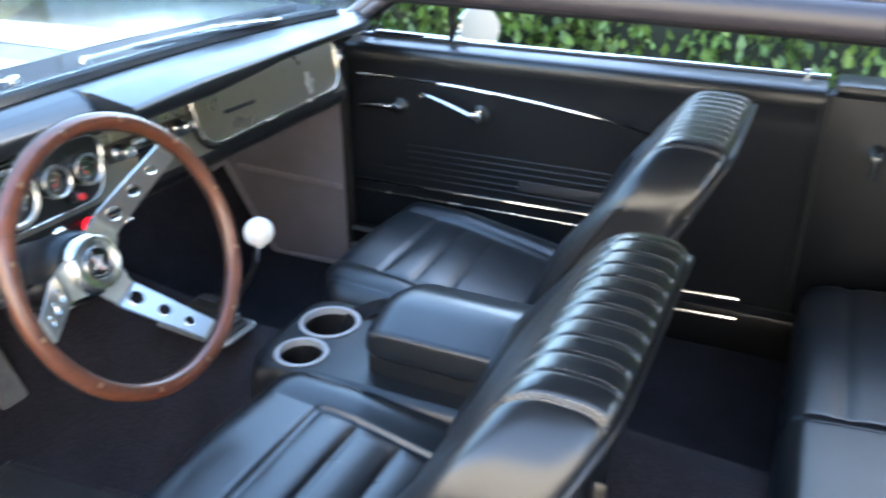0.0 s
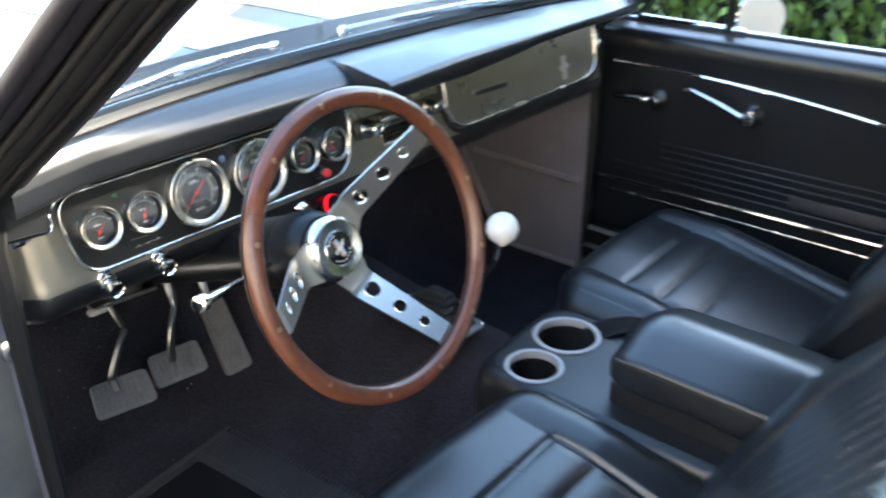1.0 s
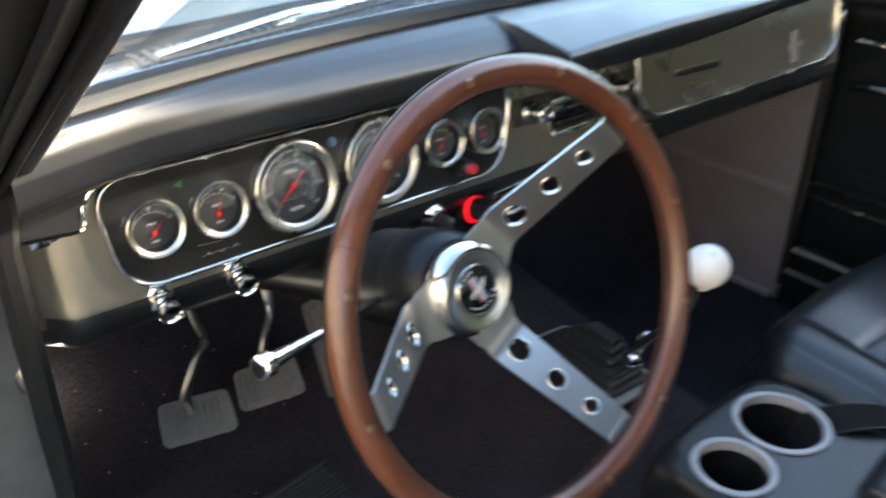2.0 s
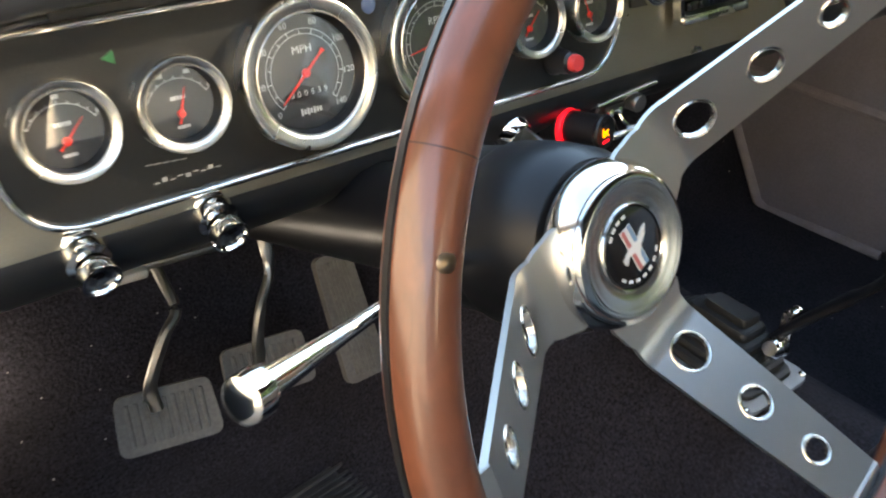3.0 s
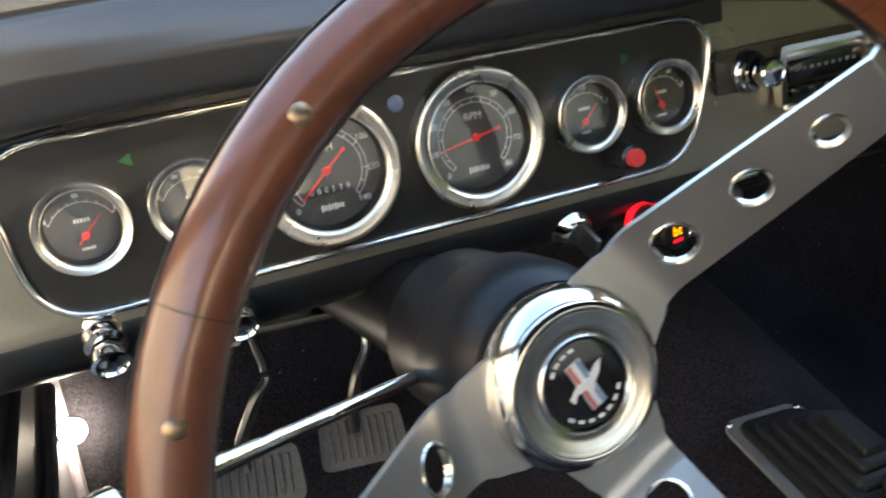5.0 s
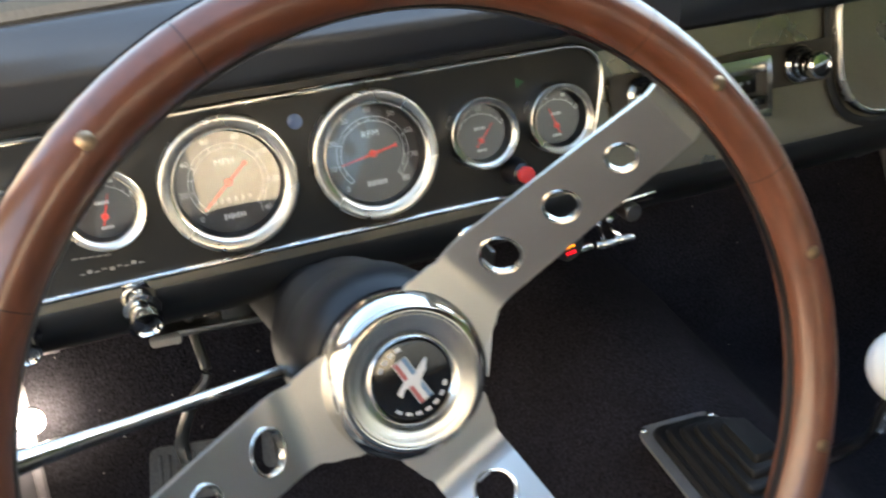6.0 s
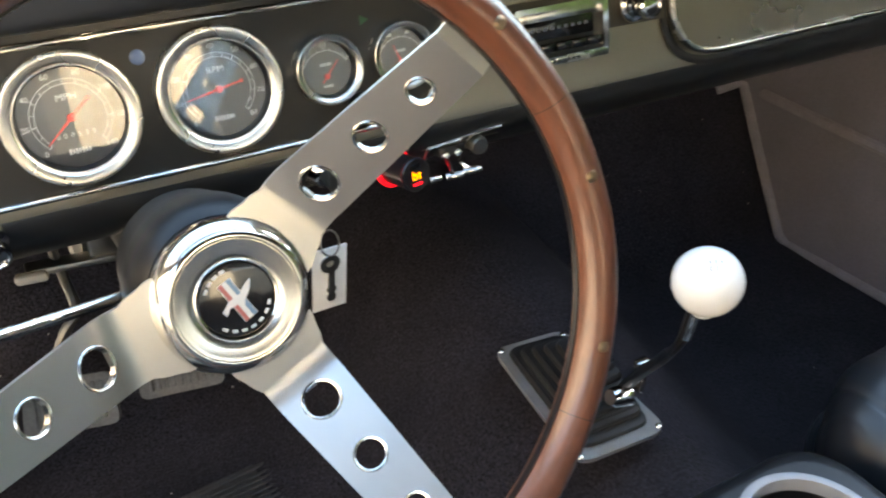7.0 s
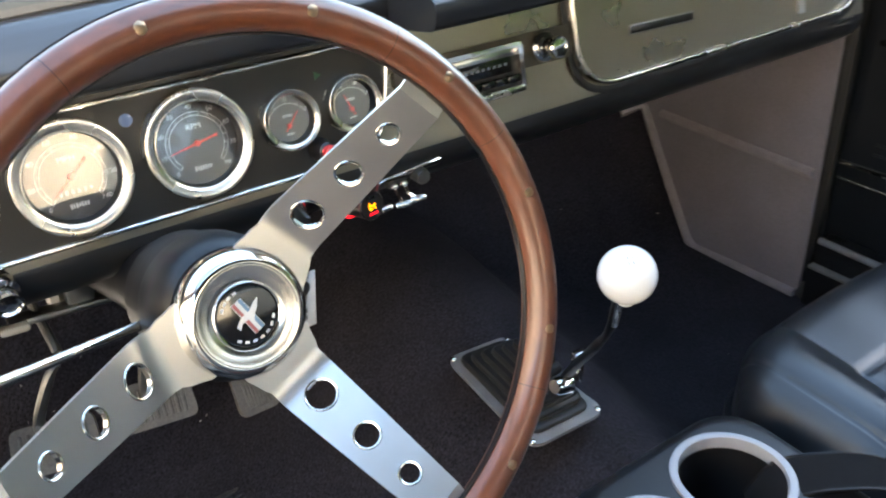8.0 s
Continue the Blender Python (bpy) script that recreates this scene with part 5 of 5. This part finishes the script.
part("ring", tube([(0.008 * math.cos(radians(a)), -0.001 + 0.004 * math.sin(radians(a)), 0.036 + 0.010 * math.sin(radians(a))) for a in range(0, 360, 20)], 0.0008, 6, closed=True), STEEL, tag)

# charger with lit ring
ch_a, ch_b = Vector((-0.180, 0.216, 0.6895)), Vector((-0.172, 0.178, 0.6955))
charger = thing("power_socket", "black round power socket with red lit ring and display", "socket", Matrix.Translation(ch_a) @ (ch_b - ch_a).normalized().to_track_quat("Z", "Y").to_matrix().to_4x4())
part("barrel", lathe([(0.0135, -0.012), (0.0135, 0.012), (0.0128, 0.036), (0.0136, 0.037), (0.0140, 0.0395), (0.0130, 0.041), (0.0115, 0.0405), (0, 0.0405)], 32), TRIMBLK, charger, "black plastic barrel")
part("lit_ring", lathe([(0.0138, 0.0055), (0.0165, 0.0055), (0.0168, 0.0085), (0.0160, 0.0100), (0.0138, 0.0100)], 36), REDLIT, charger, "glowing red ring")
cm = charger.matrix_world.inverted().to_3x3()
upv = cm @ Vector((0, 0, 1))
tw = Matrix.Rotation(math.atan2(upv.y, upv.x) - math.pi / 2, 4, "Z")
text_part("display", "bt", 0.0105, ORANGE, charger, tw @ Matrix.Translation((0, -0.0005, 0.0408)), "orange lit display characters")
part("display_bar", box(0.009, 0.0022, 0.0003), REDLIT, charger, "red lit bar", smooth=False, m=tw @ Matrix.Translation((0.0, -0.0075, 0.0408)))
part("port", box(0.010, 0.0036, 0.0006), GLOSSBLK, charger, smooth=False, m=tw @ Matrix.Translation((0, 0.0072, 0.0406)))

# switch bracket below the dash
sw = thing("switch_bracket", "chrome switch bracket with two small levers under the dash", "switch panel", pose(-0.112, 0.225, 0.697))
part("plate", box(0.075, 0.032, 0.0025, (0, 0.004, 0), 0.001), STEEL, sw)
part("edge", tube([(-0.035, -0.0165, 0.003), (0, -0.0170, 0.006), (0.036, -0.0165, 0.008)], 0.0017, 8), CHROME, sw, "bright front edge")
part("edge", tube([(-0.034, -0.0165, 0.001), (-0.037, -0.015, -0.008), (-0.040, -0.010, -0.014)], 0.0015, 8), STEEL, sw, "bent bracket end")
part("drum", lathe([(0.0, 0.010), (0.0070, 0.010), (0.0080, 0.008), (0.0080, -0.008), (0.0070, -0.010), (0.0, -0.010)], 18), STEEL, sw, "round steel drum", m=Matrix.Translation((0.014, -0.011, -0.005)) @ Matrix.Rotation(radians(90), 4, "X"))
for x, end, hz in ((-0.017, -0.015, -0.024), (-0.006, 0.002, -0.023)):
    lv = part("lever", tube([(x, -0.015, -0.009), (x + 0.001, -0.020, -0.016), (end, -0.025, hz)], [0.0020, 0.0016, 0.0018], 8), CHROME, sw, "thin chrome lever")
    part("grip", lathe([(0, 0.0085), (0.0030, 0.0082), (0.0036, 0.0070), (0.0036, -0.0070), (0.0030, -0.0082), (0, -0.0085)], 14), CHROME, lv, "chrome lever grip", m=Matrix.Translation((end + 0.001, -0.025, hz)) @ Matrix.Rotation(radians(-8), 4, "Z") @ Matrix.Rotation(radians(90), 4, "Y"))
    part("pivot", lathe([(0, 0.004), (0.0028, 0.0036), (0.0040, 0.001), (0.0040, -0.004)], 12), CHROME, sw, "chrome pivot nut", m=Matrix.Translation((x, -0.014, -0.008)) @ Matrix.Rotation(radians(70), 4, "X"))
part("grip", lathe([(0, 0.006), (0.0030, 0.0058), (0.0036, 0.0046), (0.0036, -0.006), (0, -0.006)], 14), CHROME, sw, "chrome lever grip", m=Matrix.Translation((-0.032, -0.024, -0.023)) @ Matrix.Rotation(radians(90), 4, "Y"))
part("block", box(0.026, 0.012, 0.009, (-0.010, -0.008, -0.006), 0.002), TRIMBLK, sw, "black switch block")
strip = thing("dash_strip", "thin bright strip under the dash edge", "trim", pose(0.012, 0.222, 0.6975, 0, 2, 0))
part("strip", box(0.075, 0.012, 0.002, (0, 0, 0), 0.0008), STEEL, strip)

# push button on the panel
pb = thing("push_button", "red push button on a black base in the panel", "button", on_panel(-0.2015, 0.7485, 0.003))
part("base", lathe([(0.0105, 0), (0.0105, 0.003), (0.0090, 0.006), (0.0082, 0.018), (0.0060, 0.020)], 24), TRIMBLK, pb, "black button base")
part("cap", lathe([(0.0060, 0.018), (0.0064, 0.0235), (0.0056, 0.0255), (0, 0.026)], 24), REDCAP, pb, "red button cap")

# ---- radio ----
DARKOLIVE = mat("dark_olive_satin", (0.060, 0.056, 0.047), 0.42, metal=0.3, rough_var=0.05)
DIMINK = mat("dim_blue_ink", (0.16, 0.19, 0.24), 0.5)
radio = thing("radio", "chrome-framed car radio with push buttons and twin knobs", "radio", on_panel(-0.016, 0.7745, 0.002))
part("centre_plate", plate(round_loop([(-0.098, 0.028, 0.003), (-0.098, -0.0035, 0.003), (0.114, -0.0065, 0.003), (0.114, 0.028, 0.003)], 3), 0.002), DARKOLIVE, radio, "darker satin centre plate", sharp=30)
fr_o = rounded_rect(0.093, 0.047, 0.004, 4)
fr_i = rounded_rect(0.083, 0.038, 0.003, 4)
part("frame", plate(fr_o, 0.008, [fr_i], m=Matrix.Translation((0, 0, 0.008))), CHROME, radio, "chrome frame", sharp=30)
part("dial_window", box(0.070, 0.0155, 0.002, (-0.003, 0.0035, 0.005), 0.0006), GLOSSBLK, radio, "black dial window")
part("band_strip", box(0.083, 0.0080, 0.002, (0, 0.0150, 0.0045), 0.0006), SATIN, radio, "bright band strip")
part("tray", box(0.083, 0.038, 0.002, (0, 0, 0.0015)), TRIMBLK, radio, smooth=False)
for k in range(9):
    bar(0.0030, 0.0026, radio, -0.030 + 0.0068 * k, 0.0045, 0.0062, DIMINK)
for k in range(5):
    part("push_button", box(0.0145, 0.0078, 0.007, (-0.0315 + 0.0157 * k, -0.0112, 0.006), 0.0012), GLOSSBLK, radio, "black push button")
part("name_bar", box(0.088, 0.0062, 0.006, (0, -0.0225, 0.0075), 0.0012), SATIN, radio, "bright name bar")
for k in range(6):
    bar(0.0035, 0.0026, radio, -0.012 + 0.0048 * k, -0.0225, 0.0106, TRIMBLK)


def radio_knob(x, z, label):
    t = new("knob")
    t.parent = radio
    t.matrix_local = radio.matrix_world.inverted() @ on_panel(x, z, 0.004)
    tagged(t, label)
    part("skirt", lathe([(0.0155, 0), (0.0155, 0.004), (0.0140, 0.006), (0.0120, 0.0065), (0.0118, 0.011), (0.0100, 0.012)], 28), CHROME, t, "chrome outer ring")
    part("knob", lathe([(0.0085, 0.011), (0.0080, 0.014), (0.0105, 0.018), (0.0112, 0.023), (0.0108, 0.0265), (0.0090, 0.0272), (0.0080, 0.026), (0, 0.0265)], 28), CHROME, t, "chrome knob")


radio_knob(-0.088, 0.7845, "chrome twin radio knob near the wheel")
radio_knob(0.0605, 0.7855, "chrome twin radio knob near the glovebox")

# ---- glovebox details ----
slot = thing("badge_bar", "small dark badge bar with a bright edge on the glovebox", "badge", on_panel(0.233, 0.7775, 0.0025) @ Matrix.Rotation(radians(-1.5), 4, "Z"))
part("frame", box(0.102, 0.0110, 0.0016, (0, 0, 0.0008), 0.0006), STEEL, slot, "thin bright edge")
part("field", box(0.098, 0.0078, 0.0012, (0, 0, 0.0014), 0.0004), TRIMBLK, slot, "black field")
BADGE = mat("dull_badge_metal", (0.60, 0.59, 0.57), 0.45, metal=0.8)
badge = thing("badge", "plain bright emblem on the glovebox door", "badge", on_panel(0.479, 0.768, 0.0025))
part("upright", plate(round_loop([(-0.006, 0.024, 0.002), (-0.006, -0.024, 0.002), (0.006, -0.024, 0.002), (0.006, 0.024, 0.002)], 3), 0.003, m=Matrix.Translation((0, 0, 0.003))), BADGE, badge, sharp=30)
part("crossing", plate(round_loop([(-0.015, 0.006, 0.003), (-0.012, -0.006, 0.003), (0.016, -0.001, 0.003), (0.014, 0.007, 0.003)], 3), 0.004, m=Matrix.Translation((0, 0, 0.0045))), BADGE, badge, sharp=30)
vent = thing("pull_knob", "small chrome vent knob at the dash end", "knob", Matrix.Translation((0.612, 0.235, 0.795)) @ Matrix.Rotation(radians(90), 4, "X"), "dash knobs")
part("knob", lathe([(0.004, 0), (0.004, 0.016), (0.0085, 0.019), (0.0090, 0.024), (0.006, 0.026), (0, 0.0265)], 18), CHROME, vent)
brk = thing("end_bracket", "chrome bracket at the dashboard's outer end", "bracket", pose(-0.625, 0.228, 0.794))
part("plate", box(0.036, 0.006, 0.016, (0, 0, 0), 0.002), CHROME, brk)
part("screw", lathe([(0, 0.003), (0.003, 0.002), (0.0042, 0)], 12), STEEL, brk, m=Matrix.Translation((0.002, -0.003, -0.001)) @ Matrix.Rotation(radians(90), 4, "X"))

# ---- hub emblem: plain shapes ----
PALE = mat("pale_enamel", (0.62, 0.62, 0.60), 0.35)
part("emblem_bar", plate([(-0.0042, 0.0125), (-0.0042, -0.0125), (0.0042, -0.0125), (0.0042, 0.0125)], 0.0006), PALE, EMBLEM, "pale upright bar", smooth=False, m=Matrix.Translation((0, 0, -0.0239)) @ Matrix.Rotation(radians(25), 4, "Z"))
for dx, cm_ in ((-0.0026, mat("red_enamel", (0.40, 0.12, 0.11), 0.3)), (0.0026, mat("blue_enamel", (0.14, 0.24, 0.34), 0.3))):
    part("emblem_stripe", plate([(dx - 0.0012, 0.0124), (dx - 0.0012, -0.0124), (dx + 0.0012, -0.0124), (dx + 0.0012, 0.0124)], 0.0007), cm_, EMBLEM, smooth=False, m=Matrix.Translation((0, 0, -0.0237)) @ Matrix.Rotation(radians(25), 4, "Z"))
part("emblem_figure", plate([(-0.0105, -0.0015), (-0.004, 0.0022), (0.003, 0.0024), (0.0085, 0.0055), (0.0120, 0.0062), (0.0085, 0.0015), (0.0040, -0.0016), (0.0015, -0.0052), (-0.0010, -0.0020), (-0.0060, -0.0016), (-0.0095, -0.0045)], 0.0008), PALE, EMBLEM, "plain bright crossing shape", smooth=False, m=Matrix.Translation((0, 0, -0.0234)) @ Matrix.Rotation(radians(20), 4, "Z"))
for k in range(4):
    a = radians(150 - 15 * k)
    bar(0.0030, 0.0026, EMBLEM, 0.0172 * math.cos(a), 0.0172 * math.sin(a), -0.0247, PALE, "emblem_mark", 60 - 15 * k)
for k in range(7):
    a = radians(-125 + 17.5 * k)
    bar(0.0030, 0.0026, EMBLEM, 0.0172 * math.cos(a), 0.0172 * math.sin(a), -0.0247, PALE, "emblem_mark", -35 + 17.5 * k)

# ---- footwell ----
MATRUBBER = mat("grey_mat_rubber", (0.028, 0.026, 0.026), 0.6, grain=0.2, grain_size=200, stain=0.25, stain_size=10, bump=0.1, bump_size=300)
mat_thing = thing("floor_mat", "black ribbed rubber floor mat in the driver footwell", "floor mat", pose(-0.375, 0.16, FLOOR_Z + 0.004, 0, 0, 5))
part("sheet", plate(round_loop([(-0.165, 0.225, 0.02), (-0.165, -0.30, 0.02), (0.165, -0.30, 0.02), (0.165, 0.235, 0.03)], 4), 0.008, m=Matrix.Translation((0, 0, 0.008))), MATRUBBER, mat_thing, sharp=30)
part("border", ring_band(round_loop([(-0.158, 0.217, 0.02), (-0.158, -0.292, 0.02), (0.158, -0.292, 0.02), (0.158, 0.227, 0.03)], 4), 0.006, 0.003, Matrix.Translation((0, 0, 0.008))), MATRUBBER, mat_thing)
for k in range(44):
    part("rib", box(0.125, 0.0034, 0.003, (0.085, 0.212 - 0.0085 * k, 0.0092), 0.0008, 1), MATRUBBER, mat_thing, smooth=False)
part("heel_pad", box(0.150, 0.30, 0.004, (-0.070, 0.05, 0.009), 0.002), TRIMBLK, mat_thing, "smooth heel pad")

pbk = thing("pedal_bracket", "bare metal pedal bracket with a white clip under the dash", "bracket", pose(-0.425, 0.435, 0.552, 0, 4, 0))
part("bar", box(0.11, 0.022, 0.008, (0, 0, 0), 0.003), STEEL, pbk)
part("web", box(0.03, 0.05, 0.04, (0.02, 0.02, 0.02), 0.004), STEEL, pbk)
part("clip", box(0.030, 0.013, 0.010, (-0.05, -0.012, -0.002), 0.004), mat("cream_plastic", (0.55, 0.50, 0.42), 0.5), pbk, "cream plastic clip")
part("hanger", tube([(0, 0.02, 0.0), (0, 0.03, 0.10), (0, 0.06, 0.28)], 0.012, 8), STEEL, pbk)
knob = thing("footwell_lamp", "round white courtesy lamp low in the driver footwell", "lamp", Matrix.Translation((-0.640, 0.556, 0.414)) @ Vector((0.55, -1, 0.5)).to_track_quat("Z", "Y").to_matrix().to_4x4())
part("lens", lathe([(0, 0.0165), (0.007, 0.0155), (0.0115, 0.0115), (0.0135, 0.006), (0.0135, 0)], 24), glow("white_lamp_lens", (1.0, 0.97, 0.93), 10.0), knob, "lit white lens")
part("rim", lathe([(0.0135, 0.001), (0.0160, 0.001), (0.0165, -0.003)], 24), CHROME, knob)

# ---- sill plates ----
sill = thing("sill_plate", "bright metal scuff plate on the passenger door sill", "sill plate", pose(0.668, -0.02, 0.297))
part("plate", box(0.05, 0.50, 0.006, (0, 0, 0), 0.002), PLATEMETAL, sill)
part("ridge", tube([(-0.012, 0.245, 0.046), (-0.012, 0, 0.044), (-0.012, -0.25, 0.042)], 0.006, 10), PLATEMETAL, sill, "bright rolled edge")
part("step", box(0.04, 0.50, 0.045, (0.008, 0, 0.022), 0.004), TRIMBLK, sill)
part("riser", box(0.05, 0.50, 0.085, (0, 0, -0.046), 0.002), TRIMBLK, sill)
hinge = thing("hinge_bolt", "round steel hinge bolt on the painted door jamb", "bolt", Matrix.Translation((-0.664, 0.243, 0.655)) @ Matrix.Rotation(radians(90), 4, "X") @ Matrix.Rotation(radians(-18), 4, "Y"))
part("washer", lathe([(0.0, 0.004), (0.007, 0.004), (0.013, 0.003), (0.0165, 0.001), (0.0165, -0.004)], 24), SATIN, hinge)
part("bolt_head", lathe([(0, 0.012), (0.006, 0.0115), (0.0072, 0.009), (0.0072, 0.003)], 6), STEEL, hinge)

# ---- seat belt ----
belt = thing("seat_belt", "black webbing seat belt lying over the console", "seat belt")
pts = smooth_path([(0.135, -0.240, 0.480), (0.092, -0.200, 0.5045), (0.052, -0.168, 0.5055), (0.026, -0.148, 0.494), (0.008, -0.138, 0.462)], 5)
rows = [[p + Vector((0.010 * s, 0.020 * s, 0.0)) + Vector((0, 0, h)) for s, h in ((-1, 0), (1, 0), (1, 0.0018), (-1, 0.0018))] for p in pts]
part("webbing", grid_mesh(rows, closed_v=True, caps=True), mat("black_webbing", (0.006, 0.006, 0.007), 0.85, bump=0.4, bump_size=900, spec=0.2), belt, "woven black strap", sharp=30)
for s_ in (-1, 1):
    part("selvedge", tube([p + Vector((0.0094 * s_, 0.0188 * s_, 0.0018)) for p in pts], 0.0009, 6), TRIMBLK, belt, "sewn strap edge")

# ---- rear quarter fittings ----
qc = thing("window_crank", "small chrome crank on the rear quarter trim", "crank", pose(0.695, -0.94, 0.70))
part("boss", lathe([(0, 0.03), (0.011, 0.03), (0.015, 0.02), (0.018, 0.0)], 20, Matrix.Rotation(radians(-90), 4, "Y")), CHROME, qc)
part("arm", tube([(-0.026, 0, 0), (-0.028, 0.0, -0.045)], [0.007, 0.005], 10), CHROME, qc)
lk = thing("lock_button", "chrome door lock button on the window sill", "lock button", pose(0.735, -0.79, 0.818))
part("stem", lathe([(0.0045, 0), (0.0040, 0.012), (0.0065, 0.020), (0.0060, 0.026), (0, 0.028)], 16), CHROME, lk)

# ---- wipers ----
def wiper(label, pivot, elbow, tip_a, tip_b):
    w = thing("wiper", label, "wiper", None, "windshield wipers")
    part("arm", tube([Vector(pivot), Vector(pivot).lerp(Vector(elbow), 0.5) + Vector((0, 0, 0.006)), Vector(elbow)], [0.008, 0.006, 0.004], 8, flat=0.5), CHROME, w, "chrome wiper arm")
    part("pivot_cap", lathe([(0.011, 0), (0.011, 0.008), (0.007, 0.015), (0, 0.016)], 20), CHROME, w, m=Matrix.Translation(Vector(pivot) - Vector((0, 0, 0.010))))
    a, b = Vector(tip_a), Vector(tip_b)
    part("blade", tube([a, a.lerp(b, 0.5) + Vector((0, 0, 0.008)), b], 0.0045, 8, flat=0.7), SATIN, w, "bright wiper blade")
    part("rubber_edge", tube([a - Vector((0, 0.008, 0.003)), b - Vector((0, 0.008, 0.003))], 0.003, 6), RUBBER, w)


wiper("chrome wiper resting on the driver's side of the windshield", (-0.13, 0.372, 0.902), (-0.37, 0.285, 0.918), (-0.50, 0.262, 0.915), (-0.20, 0.318, 0.920))
wiper("chrome wiper resting on the passenger side of the windshield", (0.02, 0.372, 0.902), (0.27, 0.270, 0.918), (0.08, 0.318, 0.918), (0.42, 0.235, 0.915))

# ---- lint on the carpet ----
LINT = mat("pale_lint", (0.45, 0.43, 0.40), 0.9)
rnd = random.Random(11)
b = bmesh.new()
for k in range(36):
    x = rnd.choice((rnd.uniform(-0.62, -0.22), rnd.uniform(0.2, 0.62), rnd.uniform(-0.62, -0.22)))
    y = rnd.uniform(0.0, 0.46)
    z = FLOOR_Z + 0.002
    if abs(x) < 0.15:
        z, y = 0.438, rnd.uniform(-0.03, 0.03)
    elif rnd.random() < 0.5:
        z = rnd.uniform(0.25, 0.45)
        y = 0.483 + (z - FLOOR_Z + 0.01) * 0.585
    s_ = rnd.uniform(0.0006, 0.0013)
    bmesh.ops.create_icosphere(b, subdivisions=1, radius=s_, matrix=Matrix.Translation((x, y, z)))
tagged(part("lint", b, LINT), "pale specks of lint on the carpet", "lint", kind="stuff")
